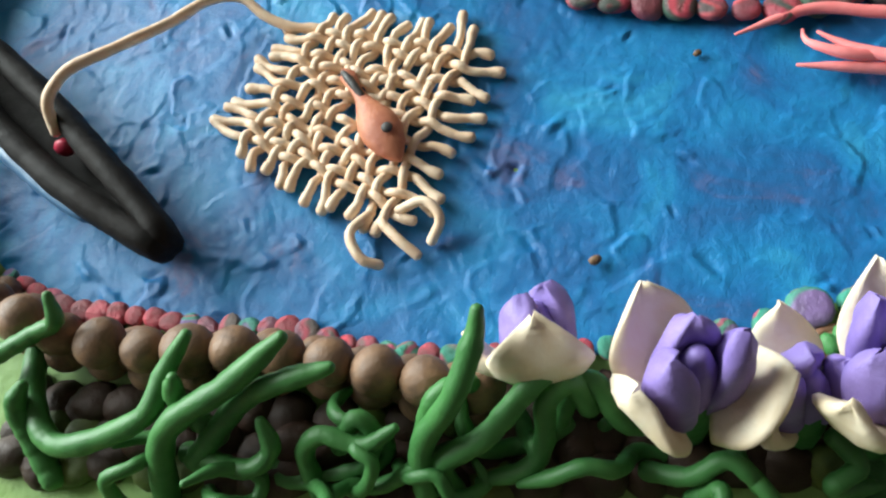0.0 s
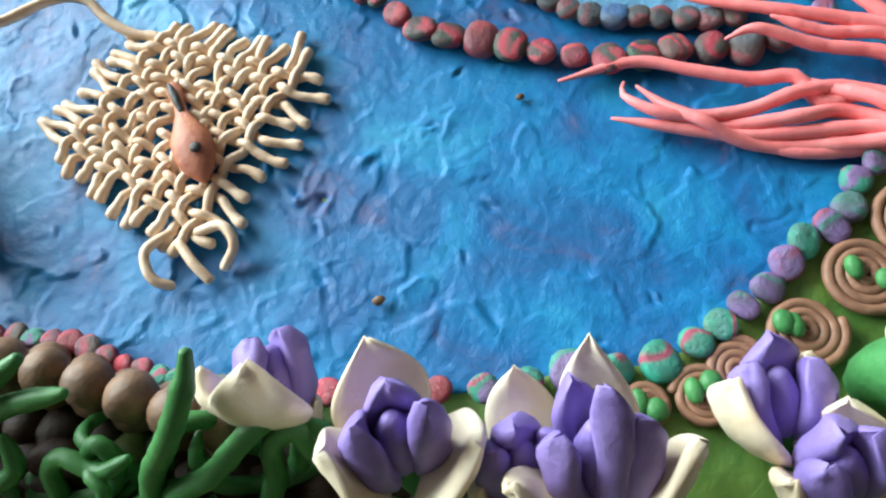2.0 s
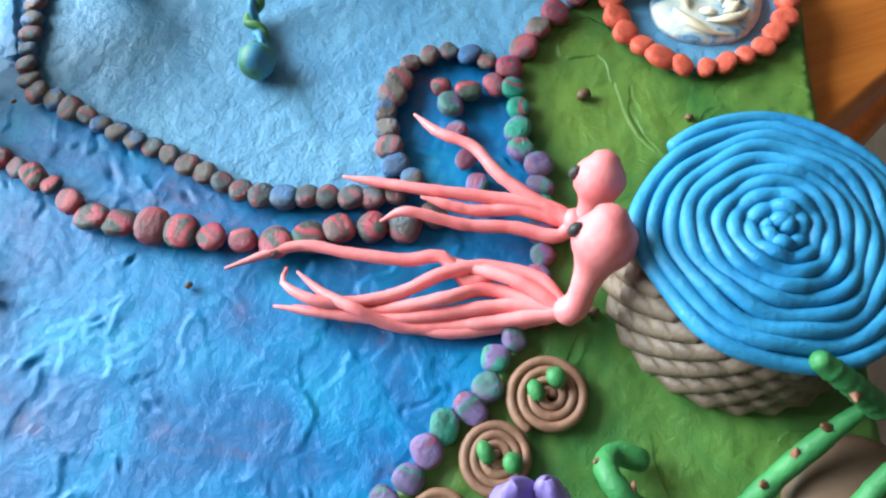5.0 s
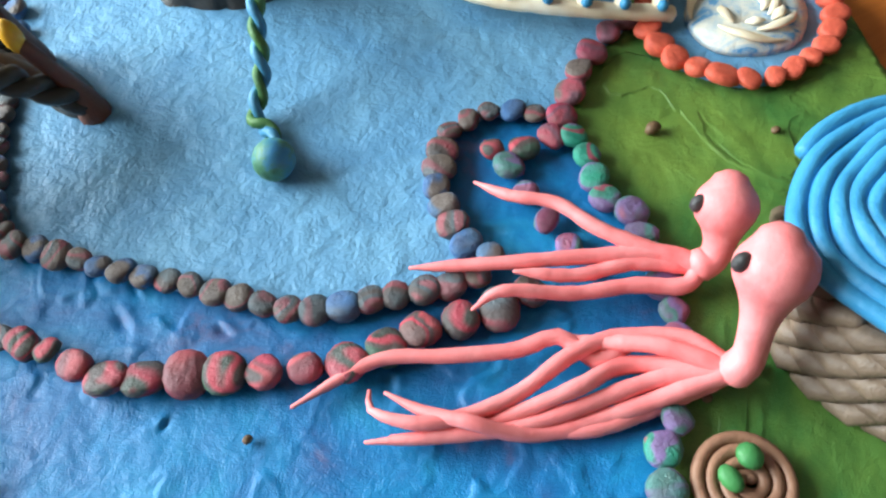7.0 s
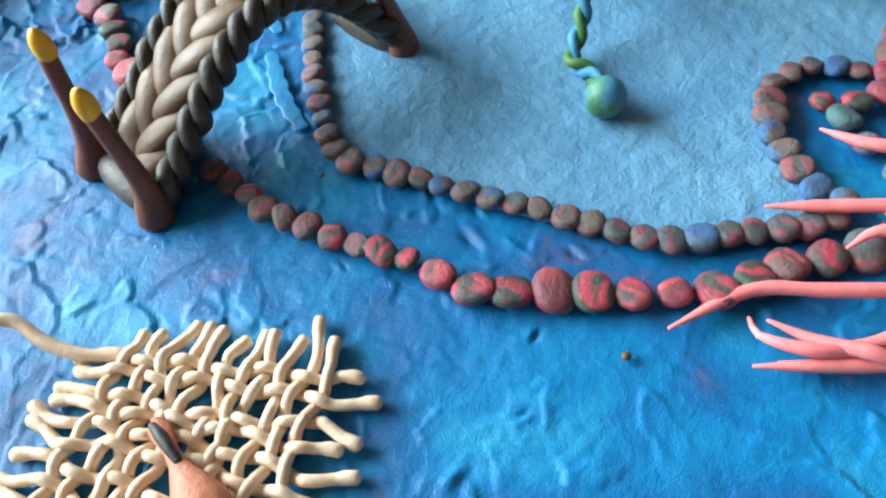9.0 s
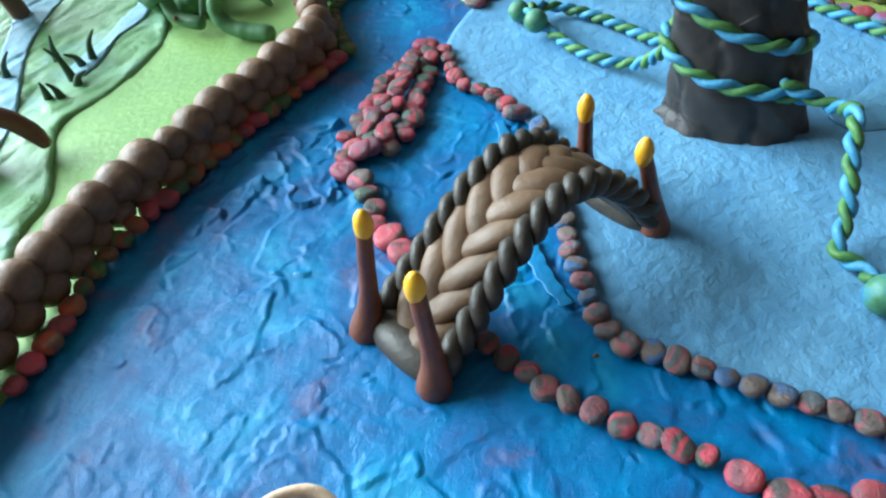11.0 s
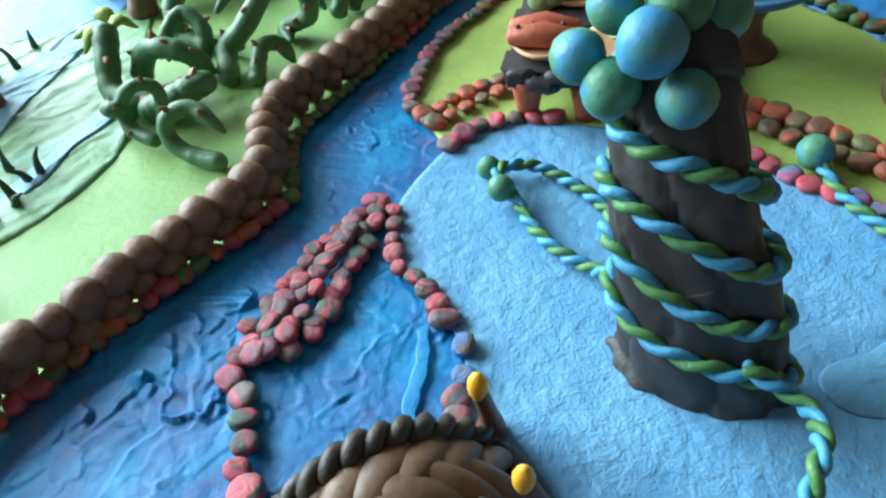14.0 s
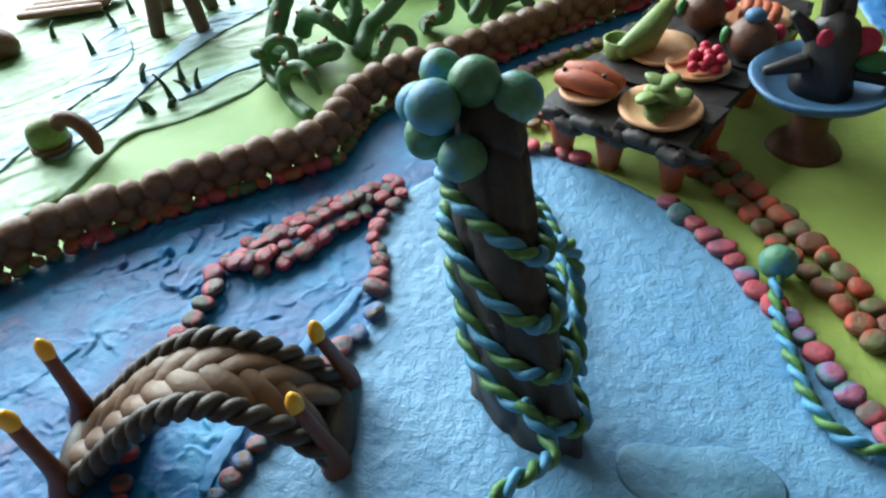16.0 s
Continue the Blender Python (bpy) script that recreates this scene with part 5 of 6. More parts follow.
NEAR = "smooth green clay vine curling beside the brown wall"
vine(NEAR, [(-1.09, 1.10, 0.05), (-1.09, 0.92, 0.10), (-1.01, 0.74, 0.12), (-0.72, 0.71, 0.20), (-0.61, 0.80, 0.25), (-0.51, 0.86, 0.31)], 0.036)
vine(NEAR, [(-0.77, 0.50, 0.0), (-0.66, 0.65, 0.20), (-0.43, 0.69, 0.30), (-0.24, 0.74, 0.38)], 0.038)
vine(NEAR, [(-0.63, 0.58, 0.10), (-0.45, 0.66, 0.20), (-0.32, 0.66, 0.28), (-0.15, 0.64, 0.33)], 0.034)
vine(NEAR, [(-0.65, 0.61, 0.10), (-0.49, 0.51, 0.12), (-0.40, 0.53, 0.15), (-0.39, 0.60, 0.22)], 0.030)
vine(NEAR, [(-1.09, 0.67, 0.02), (-1.11, 0.79, 0.08), (-1.11, 0.88, 0.15), (-1.05, 0.92, 0.20)], 0.034)
vine(NEAR, [(-1.20, 1.04, 0.16), (-0.99, 1.05, 0.22), (-0.91, 1.05, 0.25), (-0.89, 1.11, 0.31)], 0.028)
vine(NEAR, [(-0.55, 0.62, 0.10), (-0.60, 0.72, 0.22), (-0.57, 0.76, 0.30)], 0.032)
vine(NEAR, [(-0.04, 0.31, 0.05), (0.0, 0.41, 0.20), (0.12, 0.47, 0.35), (0.21, 0.56, 0.45), (0.24, 0.61, 0.50)], 0.034)
vine(NEAR, [(0.03, 0.29, 0.05), (0.03, 0.36, 0.15), (0.16, 0.38, 0.22), (0.29, 0.44, 0.30), (0.38, 0.46, 0.33)], 0.034)
vine(NEAR, [(0.43, 0.37, 0.20), (0.40, 0.43, 0.28), (0.33, 0.41, 0.25), (0.30, 0.34, 0.15), (0.24, 0.29, 0.10), (0.10, 0.30, 0.06)], 0.030)
vine(NEAR, [(-0.33, 0.41, 0.02), (-0.32, 0.50, 0.12), (-0.25, 0.52, 0.18), (-0.15, 0.46, 0.18), (-0.05, 0.47, 0.22)], 0.028)
vine(NEAR, [(-0.23, 0.49, 0.10), (-0.15, 0.53, 0.20), (-0.12, 0.48, 0.15), (-0.19, 0.43, 0.06), (-0.32, 0.44, 0.05)], 0.026)
vine(NEAR, [(0.35, 0.38, 0.10), (0.41, 0.43, 0.22), (0.46, 0.41, 0.26), (0.49, 0.32, 0.20), (0.57, 0.28, 0.12)], 0.030)
vine(NEAR, [(-0.02, 0.42, 0.10), (0.06, 0.50, 0.24), (0.14, 0.52, 0.24), (0.22, 0.50, 0.15)], 0.028)
vine(NEAR, [(0.52, 0.20, 0.05), (0.61, 0.15, 0.12), (0.69, 0.16, 0.18), (0.73, 0.11, 0.18), (0.77, 0.05, 0.08)], 0.026)
vine(NEAR, [(0.60, 0.10, 0.05), (0.66, 0.10, 0.15), (0.62, 0.03, 0.12)], 0.024)
vine(NEAR, [(0.96, 0.14, 0.15), (0.98, 0.06, 0.15), (0.91, 0.03, 0.12), (1.04, 0.0, 0.06)], 0.026)
vine(NEAR, [(1.10, 0.05, 0.05), (1.18, 0.06, 0.15), (1.24, 0.02, 0.12), (1.34, 0.04, 0.05)], 0.028)
rng = random.Random(90)
for k in range(16):
    s = k / 15
    x, y = -1.0 + 2.0 * s + rng.uniform(-0.05, 0.05), 0.62 - 0.42 * s + rng.uniform(-0.1, 0.06)
    pts, a = [(x, y, 0.02)], rng.uniform(0, 6.28)
    for j in range(5):
        a += rng.uniform(-1.2, 1.5)
        x, y = x + 0.085 * math.cos(a), y + 0.06 * math.sin(a)
        pts.append((x, y, 0.09 + 0.07 * math.sin(1.2 * j + k) + 0.015 * j))
    vine("small dark green clay tendril on the brown bank", pts, rng.uniform(0.018, 0.027), M_VINE, "tendril")
vine("long green clay vine with brown thorns lying on the meadow", [(2.32, 0.40, 0.05), (2.25, 0.44, 0.07), (2.20, 0.40, 0.12), (2.22, 0.32, 0.13), (2.28, 0.26, 0.06), (2.36, 0.20, 0.05), (2.50, 0.19, 0.06), (2.66, 0.25, 0.10), (2.84, 0.31, 0.18), (2.92, 0.33, 0.22)], 0.034, M_LEAF, "thorny_vine", 8, 3)
vine("broken green clay vine tip leaning towards the basket", [(2.92, 0.31, 0.22), (2.84, 0.38, 0.30), (2.76, 0.46, 0.36)], 0.036, M_LEAF, "thorny_vine", 1, 4, 0.9)
vine("short green clay vine hook on the meadow", [(2.72, 0.05, 0.05), (2.80, 0.12, 0.15), (2.90, 0.16, 0.18), (2.98, 0.12, 0.10)], 0.030, M_LEAF, "thorny_vine", 0, 5)
single("soil_mound", Clay().ball((2.82, 0.10, 0.0), (0.22, 0.2, 0.10), lump=0.1, seed=2, seg=18, rings=10), M_WALL, (2.82, 0.10, 0), "grey-brown clay mound on the meadow", "mound")
bank = thing("soil_bank", (0, 0.4, 0), "dark brown lumpy clay bank under the vines", "bank")
rng = random.Random(95)
for k, p in enumerate(smooth([(-1.2, 0.88), (-0.75, 0.70), (-0.3, 0.52), (0.2, 0.36), (0.7, 0.27), (1.0, 0.16)], 22)):
    for j in (-1, 0, 1):
        q = (p[0] + rng.uniform(-0.03, 0.03) + 0.03 * j, p[1] + 0.085 * j + rng.uniform(-0.02, 0.02), -0.01)
        part("clod", Clay().ball(q, (rng.uniform(0.07, 0.1), rng.uniform(0.06, 0.085), rng.uniform(0.04, 0.075)), None, 12, 8, 0.16, seed=3 * k + j + 1), M_SOIL if rng.random() < 0.8 else M_MOSSD, bank)

# ---- thorn thicket across the river ----
THICK = "thick green clay thorn branch arching over the grass"
for k, (pts, r) in enumerate((
        ([(0.10, 4.89, 0.03), (-0.07, 5.00, 0.05), (-0.14, 5.06, 0.12), (-0.11, 5.08, 0.22), (0.01, 5.08, 0.25), (0.11, 5.00, 0.20), (0.15, 4.98, 0.14)], 0.042),
        ([(-0.24, 5.16, 0.05), (-0.37, 5.27, 0.08), (-0.38, 5.33, 0.20), (-0.29, 5.34, 0.28), (-0.19, 5.34, 0.25), (-0.18, 5.29, 0.15), (-0.23, 5.20, 0.06)], 0.036),
        ([(-0.52, 5.99, 0.30), (-0.53, 5.85, 0.20), (-0.53, 5.71, 0.08), (-0.41, 5.60, 0.06), (-0.21, 5.58, 0.06), (0.0, 5.58, 0.08)], 0.065),
        ([(-0.38, 5.84, 0.08), (-0.31, 5.85, 0.20), (-0.17, 5.77, 0.24), (-0.04, 5.73, 0.18), (0.04, 5.74, 0.06)], 0.06),
        ([(0.12, 5.68, 0.03), (0.13, 5.87, 0.12), (0.25, 5.87, 0.22), (0.39, 5.96, 0.35), (0.47, 6.12, 0.40), (0.35, 6.26, 0.38), (0.18, 6.27, 0.28), (0.08, 6.2, 0.2)], 0.058),
        ([(0.46, 6.08, 0.40), (0.62, 6.08, 0.30), (0.63, 6.05, 0.15), (0.47, 6.14, 0.05), (0.49, 5.98, 0.04)], 0.055),
        ([(-0.14, 6.42, 0.32), (-0.19, 6.30, 0.20), (-0.16, 6.24, 0.06), (0.09, 6.05, 0.05), (0.2, 6.0, 0.05)], 0.06),
        ([(0.64, 6.64, 0.05), (0.73, 6.63, 0.30), (0.89, 6.53, 0.40), (0.99, 6.64, 0.20), (0.90, 6.55, 0.05), (1.08, 6.60, 0.04)], 0.06),
        ([(0.80, 6.19, 0.06), (0.87, 6.33, 0.20), (0.77, 6.42, 0.24), (0.66, 6.40, 0.15), (0.72, 6.30, 0.05)], 0.05),
        ([(-0.05, 5.86, 0.03), (0.02, 5.95, 0.2), (-0.08, 6.05, 0.30), (-0.2, 5.98, 0.22), (-0.22, 5.9, 0.1)], 0.045),
        ([(0.28, 5.62, 0.03), (0.34, 5.75, 0.15), (0.44, 5.80, 0.12), (0.5, 5.72, 0.04)], 0.045),
        ([(0.9, 6.3, 0.03), (1.0, 6.42, 0.16), (1.12, 6.4, 0.12), (1.18, 6.32, 0.03)], 0.045),
        ([(-0.42, 5.5, 0.04), (-0.48, 5.4, 0.14), (-0.42, 5.3, 0.2), (-0.34, 5.36, 0.15)], 0.04),
        ([(-0.30, 5.46, 0.05), (-0.15, 5.42, 0.12), (0.0, 5.44, 0.16), (0.06, 5.55, 0.12)], 0.07))):
    vine(THICK, pts, r * 1.1, M_THORN, "thorn_branch", 4, 40 + k, 0.35)
c = Clay()
for a, b in (((-0.74, 6.12, 0.24), (-0.56, 6.08, 0.28)), ((-0.50, 6.0, 0.30), (-0.36, 6.06, 0.26)), ((-0.52, 6.02, 0.28), (-0.66, 5.94, 0.22)), ((-0.5, 6.1, 0.3), (-0.6, 6.24, 0.27))):
    c.tube(smooth([a, ((a[0] + b[0]) / 2, (a[1] + b[1]) / 2, a[2] + 0.04), b], 7), [0.02, 0.045, 0.055, 0.055, 0.05, 0.035, 0.015], 8, flat=0.5)
single("leaf_tuft", c, M_MOSS, (-0.53, 5.99, 0.2), "yellow-green clay leaves on a thorn branch", "leaves")

# ---- marsh: reeds, dome, trestle, arch, blocks ----
rng = random.Random(50)
for x, y, h in ((-1.07, 4.84, 0.12), (-1.01, 4.83, 0.1), (-0.95, 4.98, 0.24), (-0.90, 5.10, 0.12), (-0.93, 4.92, 0.08), (-0.85, 5.14, 0.2), (-1.04, 5.24, 0.16), (-1.30, 5.16, 0.16), (-1.36, 5.24, 0.12), (-1.27, 6.39, 0.2), (-1.21, 6.63, 0.16), (-1.97, 5.50, 0.18), (-2.05, 5.90, 0.2), (-2.06, 6.14, 0.16), (-2.5, 5.7, 0.15)):
    dx, dy = rng.uniform(-0.07, 0.07), rng.uniform(-0.05, 0.05)
    pts = smooth([(x, y, -0.01), (x + dx * 0.3, y + dy * 0.3, h * 0.5), (x + dx, y + dy, h * 0.85)], 8)
    single("reed", Clay().tube(pts, np.linspace(0.026, 0.006, 8), 8), M_LEAF if rng.random() < 0.15 else M_REED, (x, y, 0), "small dark green pointed clay reed in the marsh", "reed", "reeds")
dome = thing("mossy_dome", (-1.42, 4.36, 0), "green clay dome with a bent brown trunk in the marsh", "dome")
part("dome", Clay().ball((-1.43, 4.38, 0.10), (0.125, 0.12, 0.12), lump=0.06, seed=6, seg=18, rings=12), M_APPLE, dome)
part("base", Clay().lathe([(0.10, 0.0), (0.13, 0.03), (0.13, 0.06)], (-1.43, 4.37, 0), 20, 0.03), M_BROWN, dome)
part("trunk", Clay().tube(smooth([(-1.34, 4.40, 0.16), (-1.26, 4.40, 0.22), (-1.16, 4.40, 0.18), (-1.08, 4.37, 0.10), (-1.04, 4.33, 0.05)], 18), taper(18, 0.05, 0.045, 0.7), 10), M_BROWN, dome, "bent brown clay trunk")
tres = thing("brown_trestle", (-1.5, 6.0, 0), "brown clay trestle standing in the marsh", "trestle")
for x, y in ((-1.62, 5.84), (-1.80, 6.25), (-1.27, 5.93), (-1.42, 6.32)):
    part("leg", Clay().tube(smooth([(x, y, 0), (x * 0.8 - 0.3, y * 0.8 + 1.22, 0.25), (x * 0.6 - 0.6, y * 0.6 + 2.43, 0.5)], 10), np.linspace(0.055, 0.07, 10), 10), M_BROWN, tres)
part("body", Clay().tube([(-1.68, 5.98, 0.52), (-1.5, 6.06, 0.56), (-1.32, 6.16, 0.52)], [0.12, 0.15, 0.12], 14), M_BROWN, tres)
raft = thing("flat_raft", (-2.6, 5.95, 0), "flat brown clay raft at the far marsh edge", "raft")
for k in range(4):
    part("plank", Clay().tube([(-2.95, 5.9 + 0.1 * k, 0.06), (-2.35, 6.12 + 0.1 * k, 0.06)], 0.055, 8, flat=0.6), M_LILY, raft)
single("dark_rock", Clay().ball((-2.78, 5.4, 0.08), (0.22, 0.16, 0.16), lump=0.12, seed=9), M_BROWN, (-2.78, 5.4, 0), "brown clay rock at the marsh edge", "rock")
mossy = thing("mossy_arch", (-0.15, 6.9, 0), "brown clay root arch with yellow-green moss on top", "arch")
pts = smooth([(-0.52, 6.85, 0), (-0.46, 6.89, 0.15), (-0.26, 6.94, 0.28), (0.05, 6.98, 0.26), (0.22, 6.95, 0.12), (0.34, 6.92, 0.0)], 26)
part("root", Clay().tube(pts, np.linspace(0.10, 0.085, 26), 14), M_BROWN, mossy)
part("moss", Clay().tube([p + (0, 0, 0.05) for p in pts[9:17]], [0.08, 0.12, 0.14, 0.145, 0.14, 0.13, 0.11, 0.06], 14), M_MOSS, mossy, "yellow-green moss")
for k, (x, y, z, s) in enumerate(((-0.62, 7.25, 0.0, 0.26), (-0.42, 7.42, 0.0, 0.24), (-0.48, 7.40, 0.24, 0.26), (-0.30, 7.55, 0.22, 0.24), (-0.9, 7.6, 0.0, 0.25), (-0.1, 7.7, 0, 0.26))):
    single("stone_block", Clay().box((-s * 0.75, -s * 0.5, 0), (s * 0.75, s * 0.5, s * 0.95), Matrix.Rotation(-0.35, 3, "Z"), (x, y, z - 0.01), 0.012, k), M_STONE, (x, y, z), "grey clay stone block at the marsh edge", "block", "stone blocks", flat=False)

# ---- banquet table ----
TX, TY = np.array((0.93, -0.37)), np.array((0.37, 0.93))
T0 = np.array((1.53, 4.79))
TROT = Matrix.Rotation(math.atan2(-0.37, 0.93), 3, "Z")


def on_table(a, b, z=0.31):
    p = T0 + TX * a + TY * b
    return np.array((p[0], p[1], z))


ban = thing("banquet_table", (*on_table(0.4, 0.8)[:2], 0), "low black clay table of rough planks on orange legs", "table")
rng = random.Random(60)
part("tabletop", Clay().box((0, 0, 0.20), (0.8, 1.75, 0.275), TROT, (*T0, 0), 0.01), M_BLACK, ban)
for j in range(9):
    for i, (lo, hi) in enumerate(((0.0, 0.42), (0.42, 0.81))):
        s = 0.03 * (j % 2)
        part("plank", Clay().box((lo + 0.008 + s - 0.02, 0.195 * j + 0.006, 0.27), (hi - 0.008 + s, 0.195 * j + 0.188, 0.305 + rng.uniform(-0.01, 0.012)), TROT, (*T0, 0), 0.02, 70 + 2 * j + i), M_BLACK, ban)
for k in range(9):
    a = on_table(0.02 + 0.093 * k, -0.01 + rng.uniform(-0.02, 0.02), 0.27 + rng.uniform(-0.02, 0.02))
    b = a + np.array((*TX, 0)) * rng.uniform(0.1, 0.17) + np.array((*TY, 0)) * rng.uniform(-0.035, 0.03) + (0, 0, rng.uniform(-0.03, 0.02))
    part("edge_log", Clay().tube(smooth([a, (a + b) / 2 + (0, 0, rng.uniform(-0.01, 0.015)), b], 8), np.array([0.7, 1.1, 0.9, 1.15, 0.95, 1.1, 0.9, 0.6]) * rng.uniform(0.026, 0.042), 8), M_BLACK, ban, "rough black clay splinter")
for a, b in ((0.10, 0.07), (0.38, 0.06), (0.72, 0.07), (0.74, 0.42), (0.08, 0.9), (0.74, 0.95), (0.1, 1.6), (0.72, 1.6)):
    p = on_table(a, b, 0)
    part("leg", Clay().lathe([(0.05, 0.0), (0.06, 0.08), (0.078, 0.18), (0.08, 0.22)], p, 16, 0.03, int(a * 50)), M_TERRA, ban, "orange clay leg")


def plate(a, b, r, label):
    p = on_table(a, b, 0.306)
    return single("plate", Clay().lathe([(r * 0.6, 0.0), (r * 0.85, 0.012), (r, 0.035), (r * 0.97, 0.05), (r * 0.75, 0.03), (0.02, 0.022)], p, 28, 0.02, int(a * 90)), M_PLATE, p, label, "plate", "plates")


plate(0.17, 0.20, 0.165, "cream clay plate with an orange roast")
roast = Clay()
q = on_table(0.17, 0.20, 0.385)
for d in (-0.045, 0.045):
    roast.tube([q + np.array((*TX, 0)) * -0.15 + np.array((*TY, 0)) * d, q + np.array((*TY, 0)) * d * 1.1 + (0, 0, 0.015), q + np.array((*TX, 0)) * 0.15 + np.array((*TY, 0)) * d], [0.045, 0.062, 0.04], 10)
for k in range(4):
    roast.ball(q + np.array((*TX, 0)) * (-0.12 + 0.07 * k) + np.array((*TY, 0)) * (-0.05 + 0.03 * (k % 2)) + (0, 0, 0.055), 0.013, slot=1, seg=8, rings=6)
single("roast", roast, [M_TERRA, M_EYE], on_table(0.17, 0.20, 0.33), "orange-brown clay roast with dark spots on a plate", "food")
plate(0.56, 0.20, 0.205, "cream clay plate with green leaves")
rng = random.Random(61)
for k in range(10):
    a = k * 2.4
    rr = (0.02 + 0.085 * (k % 4) / 3) * (1 - 0.25 * (k // 4))
    q = on_table(0.56 + rr * math.cos(a), 0.20 + rr * math.sin(a), 0.37 + 0.055 * (k // 4))
    single("salad_leaf", Clay().ball(q, (0.082, 0.06, 0.028), Euler((rng.uniform(-0.7, 0.7), rng.uniform(-0.6, 0.6), a)).to_matrix(), lump=0.08, seed=k), M_APPLE, q, "pale green clay leaf piled on a plate", "food", "salad leaves")
plate(0.55, 0.66, 0.165, "cream clay plate with red berries")
for k in range(15):
    a, rr = k * 2.4, 0.1 * math.sqrt((k % 8) / 8)
    q = on_table(0.60 + rr * math.cos(a), 0.66 + rr * math.sin(a), 0.375 + 0.04 * (k // 8))
    single("berry", Clay().ball(q, 0.031, lump=0.04, seed=k), M_BERRY, q, "round red clay berry on a plate", "food", "berries")
plate(0.30, 0.74, 0.20, "cream clay plate with a pale green gourd")
q = on_table(0.22, 0.70, 0.40)
single("gourd", Clay().tube([q + (-0.1, -0.12, -0.02), q, q + (0.08, 0.18, 0.06), q + (0.12, 0.28, 0.1)], [0.05, 0.085, 0.06, 0.03], 14), M_APPLE, q, "pale green clay gourd leaning on a plate", "food")
q = on_table(0.12, 0.60, 0.36)
single("green_cup", Clay().lathe([(0.06, 0), (0.075, 0.02), (0.085, 0.11), (0.07, 0.11), (0.06, 0.03), (0.01, 0.03)], q + (0, 0, -0.05), 18, 0.03, 3), M_APPLE, q, "pale green clay cup on the table", "cup")
for a, b, s in ((0.72, 0.92, 1.0), (0.38, 1.12, 0.95)):
    q = on_table(a, b, 0.305)
    pot = thing("round_pot", q, "round brown clay pot with a blue lid and red handles", "pot", "round pots")
    part("body", Clay().ball(q + (0, 0, 0.11 * s), (0.125 * s, 0.125 * s, 0.115 * s), lump=0.03, seg=18, rings=12), M_BROWN, pot)
    part("lid", Clay().ball(q + (0, 0, 0.235 * s), (0.055, 0.055, 0.04), lump=0.06), M_BOWL, pot, "blue clay lid")
    part("handle", Clay().ball(q + (0.13 * s, 0.03, 0.13), (0.045, 0.04, 0.045), lump=0.08), M_BERRY, pot, "red clay handle")
    part("handle", Clay().ball(q + (-0.13 * s, -0.02, 0.13), (0.03, 0.035, 0.05), lump=0.08), M_LEAF, pot, "green clay handle")
plate(0.62, 1.30, 0.19, "cream clay plate with orange sausages")
for k in range(4):
    q = on_table(0.55 + 0.05 * k, 1.28, 0.375)
    single("sausage", Clay().tube(smooth([q + (-0.02, -0.12, 0), q + (0.02, 0, 0.03), q + (0.0, 0.13, 0)], 9), [0.02, 0.032, 0.036, 0.036, 0.036, 0.036, 0.034, 0.03, 0.018], 10), M_TERRA, q, "orange clay sausage on a plate", "food", "sausages")
plate(0.18, 1.38, 0.17, "cream clay plate with a red fruit")
q = on_table(0.18, 1.38, 0.40)
fruit = single("red_fruit", Clay().ball(q, (0.10, 0.09, 0.075), lump=0.08, seed=3), M_BERRY, q, "large red clay fruit on a plate", "food")


part("stalk", Clay().ball(q + (0.06, -0.05, 0.07), 0.035, lump=0.06), M_LEAF, fruit, "green clay stalk")

# ---- pedestal bowl with the black figure ----
bowl = thing("pedestal_bowl", (2.86, 5.03, 0), "blue clay bowl on a brown foot", "bowl")
part("foot", Clay().lathe([(0.19, 0.0), (0.17, 0.03), (0.10, 0.09), (0.085, 0.18), (0.12, 0.28), (0.14, 0.31)], (2.86, 5.03, 0), 22, 0.02), M_BROWN, bowl, "brown clay foot")
part("basin", Clay().lathe([(0.08, 0.29), (0.2, 0.31), (0.30, 0.37), (0.345, 0.42), (0.33, 0.435), (0.26, 0.38), (0.12, 0.34), (0.01, 0.335)], (2.86, 5.03, 0), 30, 0.02, 4), M_BOWL, bowl)
c = Clay().lathe([(0.15, 0.34), (0.13, 0.42), (0.115, 0.52), (0.125, 0.6), (0.09, 0.69), (0.02, 0.74)], (2.86, 5.05, 0), 20, 0.08, 3)
for dx, dy, dz, ex, ey, ez in ((-0.08, 0, 0.6, -0.2, -0.06, 0.74), (0.02, 0.02, 0.68, 0.03, 0.04, 0.86), (-0.03, 0.02, 0.68, -0.07, 0.05, 0.86), (-0.1, -0.05, 0.5, -0.27, -0.08, 0.46), (0.1, 0, 0.45, 0.28, -0.05, 0.42)):
    c.tube([(2.86 + dx, 5.05 + dy, dz), (2.86 + ex, 5.05 + ey, ez)], [0.05, 0.025], 8)
c.ball((2.80, 4.93, 0.66), (0.035, 0.02, 0.045), slot=1)
c.ball((2.98, 5.02, 0.6), (0.08, 0.04, 0.08), slot=1, lump=0.05)
c.ball((3.06, 5.0, 0.52), (0.1, 0.05, 0.05), slot=2, lump=0.05)
single("black_figure", c, [M_BLACK, M_BERRY, M_LEAF], (2.86, 5.05, 0.34), "black clay figure with red patches sitting in the bowl", "figure")

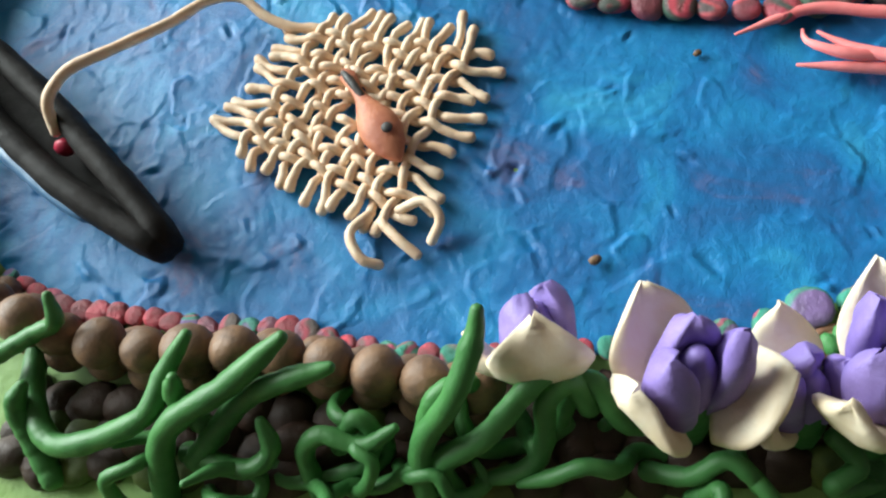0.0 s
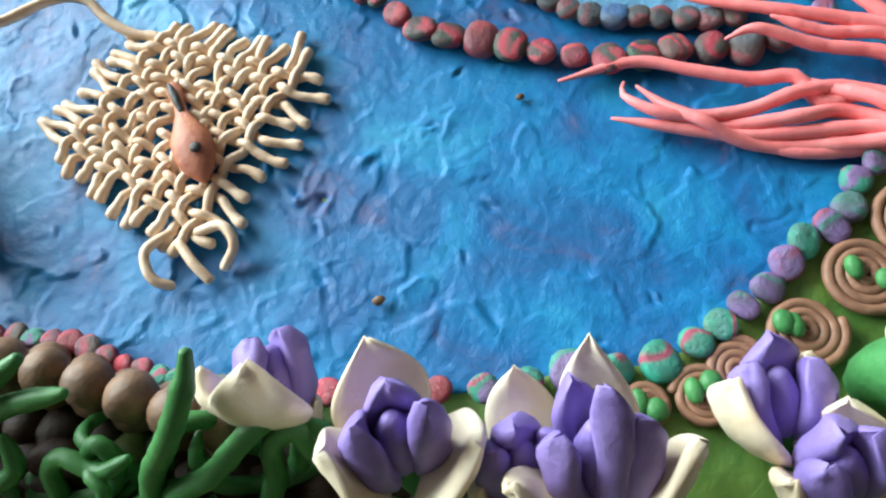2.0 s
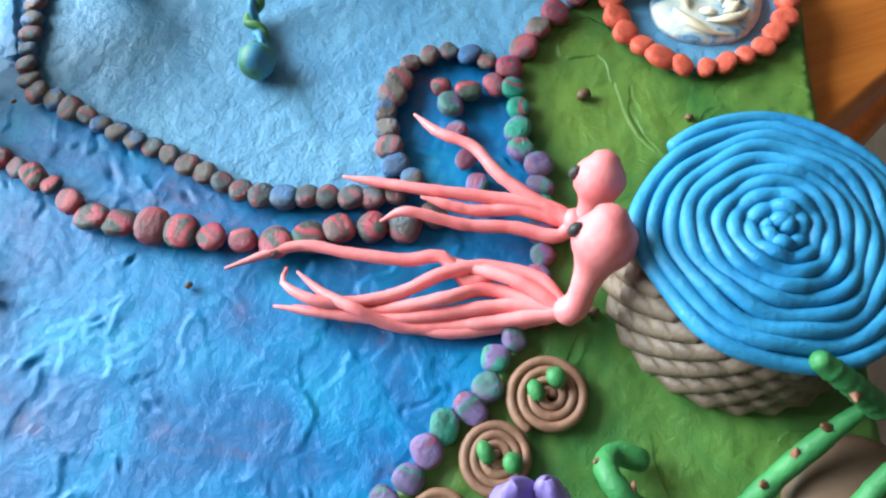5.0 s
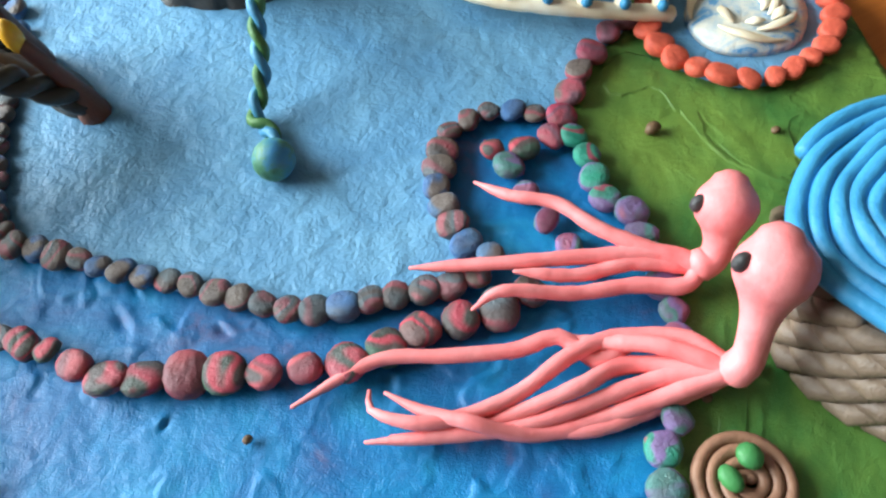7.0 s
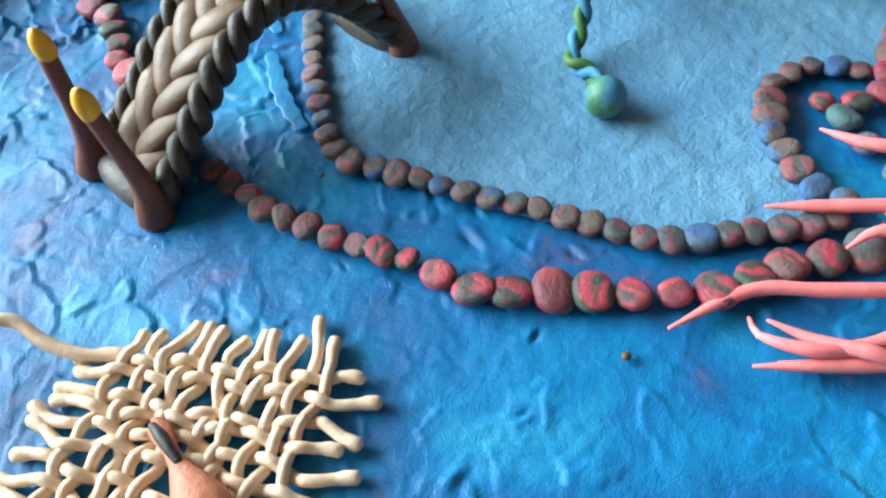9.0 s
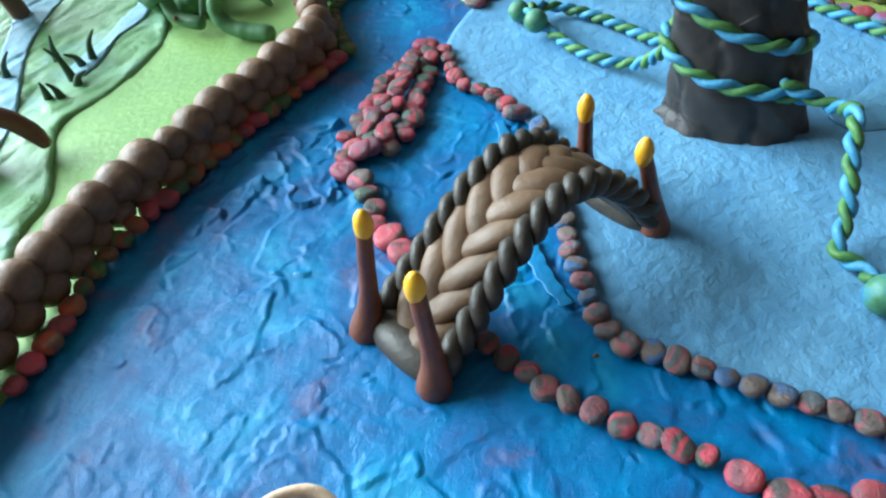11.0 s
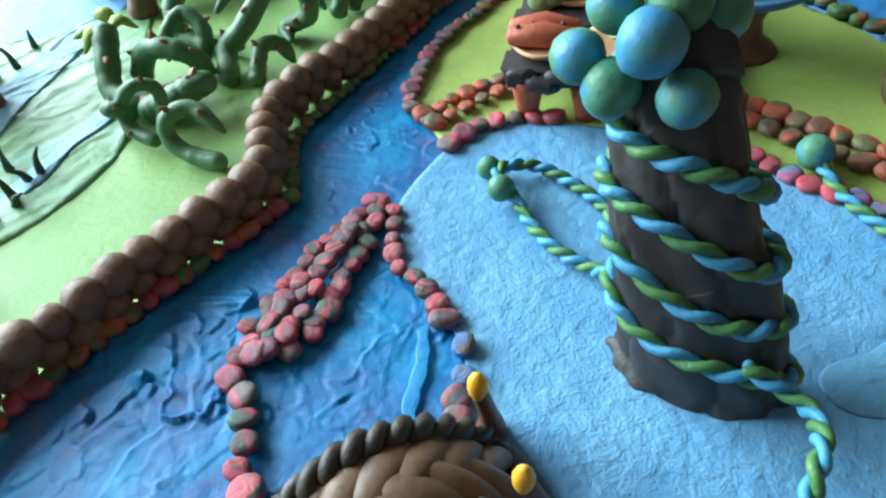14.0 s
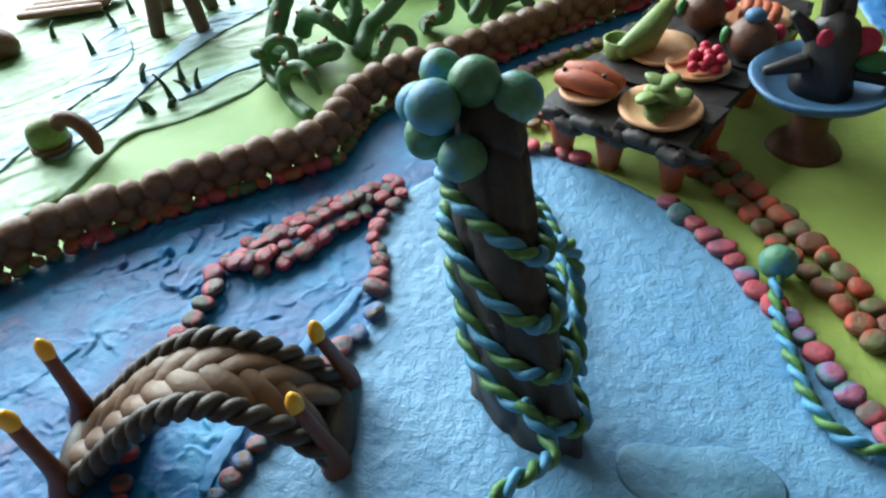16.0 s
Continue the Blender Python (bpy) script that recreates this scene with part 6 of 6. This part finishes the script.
# ---- hut, ring and lumps across the bank ----
hut = thing("spiral_hut", (3.54, 4.27, 0), "grey-brown clay hut covered with spiral coils", "hut")
part("body", Clay().lathe([(0.30, 0.0), (0.31, 0.1), (0.27, 0.3), (0.19, 0.45), (0.08, 0.54), (0.02, 0.56)], (3.54, 4.27, 0), 26, 0.03, 2), M_BASKET, hut)
for k in range(16):
    a, z = 2 * math.pi * (k % 8) / 8 + 0.4 * (k // 8), 0.12 + 0.19 * (k // 8)
    rr = float(np.interp(z, [0, 0.1, 0.3, 0.45], [0.30, 0.31, 0.27, 0.19])) + 0.005
    o = np.array((math.cos(a), math.sin(a), 0.25 if k > 7 else 0.0))
    t = np.array((-math.sin(a), math.cos(a), 0))
    u = np.cross(o, t)
    pts = [np.array((3.54, 4.27, z)) + o * rr + (t * math.cos(s) + u * math.sin(s)) * (0.01 + 0.009 * s) for s in np.linspace(0, 9, 30)]
    part("coil", Clay().tube(pts, 0.014, 6), M_BASKET, hut)
ring = thing("green_ring", (3.85, 5.75, 0), "large green clay ring of bent branches beside the creek", "ring")
part("hoop", Clay().tube([(3.85 + 0.27 * math.cos(a), 5.75 + 0.22 * math.sin(a), 0.12 + 0.06 * math.sin(a)) for a in np.linspace(0, 2 * math.pi, 40, endpoint=False)], 0.10, 12, closed=True), M_VINE, ring)
part("branch", Clay().tube(smooth([(4.0, 6.0, 0.3), (4.12, 5.75, 0.32), (4.14, 5.5, 0.2), (4.12, 5.3, 0.02)], 16), taper(16, 0.09, 0.06, 0.6), 10), M_VINE, ring)
part("branch", Clay().tube(smooth([(3.5, 6.3, 0.05), (3.7, 6.15, 0.25), (4.0, 6.2, 0.3), (4.2, 6.3, 0.15)], 16), 0.06, 10), M_VINE, ring)
single("brown_lump", Clay().ball((4.45, 5.75, 0.2), (0.22, 0.22, 0.32), lump=0.12, seed=4, seg=18, rings=12), M_BROWN, (4.45, 5.75, 0), "tall brown clay lump beside the creek", "lump")

# ---- cream ladder, pond foam, puddle, crumbs ----
ladder = thing("cream_ladder", (2.8, 2.4, 0), "cream clay ladder bridge with pale blue dots at the lake's edge", "ladder")
R1 = smooth([(2.47, 2.70, 0.06), (2.50, 2.40, 0.12), (2.70, 2.16, 0.13), (3.02, 1.97, 0.08)], 24)
R2 = smooth([(2.63, 2.84, 0.06), (2.74, 2.62, 0.14), (2.98, 2.40, 0.15), (3.24, 2.22, 0.08)], 24)
for rail in (R1, R2):
    part("rail", Clay().tube(rail, 0.03, 10), M_WHITE, ladder)
for k in range(8):
    a, b = R1[1 + 3 * k], R2[1 + 3 * k]
    rung = part("rung", Clay().tube([a + (0, 0, 0.03), (a + b) / 2 + (0, 0, 0.035), b + (0, 0, 0.03)], 0.027, 8), M_WHITE, ladder)
    part("dot", Clay().ball(a + (0.0, -0.015, 0.04), 0.02), M_WHIRL, rung, "pale blue clay dot")
rng = random.Random(70)
foam = thing("foam_swirl", (3.28, 1.88, 0), "white and blue swirled clay foam in the small pond", "foam")
part("base", Clay().lathe([(0.215, 0.02), (0.21, 0.045), (0.15, 0.055), (0.01, 0.06)], (3.28, 1.87, 0), 30, 0.05, 7), M_FOAM, foam)
for k in range(14):
    a = rng.uniform(0, 6.28)
    r0 = rng.uniform(0.03, 0.19)
    pts = [(3.28 + r0 * math.cos(a + s) * (1 + 0.2 * s), 1.87 + r0 * math.sin(a + s) * (1 + 0.2 * s), 0.062 + 0.012 * math.sin(3 * s)) for s in np.linspace(0, rng.uniform(0.5, 1.6), 9)]
    part("smear", Clay().tube(pts, [0.006, 0.012, 0.016, 0.02, 0.02, 0.018, 0.015, 0.01, 0.005], 8, flat=0.5), M_WHITE, foam, "white clay smear")
c = Clay().lathe([(0.25, 0.008), (0.255, 0.018), (0.245, 0.022), (0.1, 0.02), (0.01, 0.021)], (2.42, 2.98, 0), 40, 0.11, 5, squash=0.62)
single("clay_puddle", c, M_PUDDLE, (2.42, 2.98, 0), "thin grey-blue clay puddle on the lake", "puddle")
for k, (x, y, r) in enumerate(((0.62, 0.80, 0.02), (1.189, 1.37, 0.015), (2.677, 1.63, 0.028), (2.22, 0.86, 0.016), (2.20, 1.30, 0.02), (0.70, 2.32, 0.01), (2.99, 1.42, 0.016), (2.38, 0.86, 0.02))):
    single("clay_crumb", Clay().ball((x, y, r * 0.7), (r, r * 0.8, r * 0.7), lump=0.15, seed=k, seg=9, rings=6), M_CRUMB, (x, y, 0), "tiny brown clay crumb", "crumb", "crumbs")
# smears of lighter clay on the water
rng = random.Random(80)
for k, (pts, w) in enumerate((([(0.79, 3.06), (0.80, 3.25), (0.88, 3.45), (0.91, 3.60)], 0.032), ([(0.73, 2.95), (0.70, 2.72), (0.71, 2.55)], 0.036))):
    single("clay_smear", Clay().tube([(*p, 0.012) for p in smooth(pts, 18)], w * (0.55 + 0.35 * np.sin(np.linspace(0.2, 2.9, 18)) + 0.15 * np.sin(np.arange(18) * 1.9)), 10, flat=0.06), M_CREEK2, (pts[0][0], pts[0][1], 0), "strip of lighter blue clay smeared on the water", "smear")
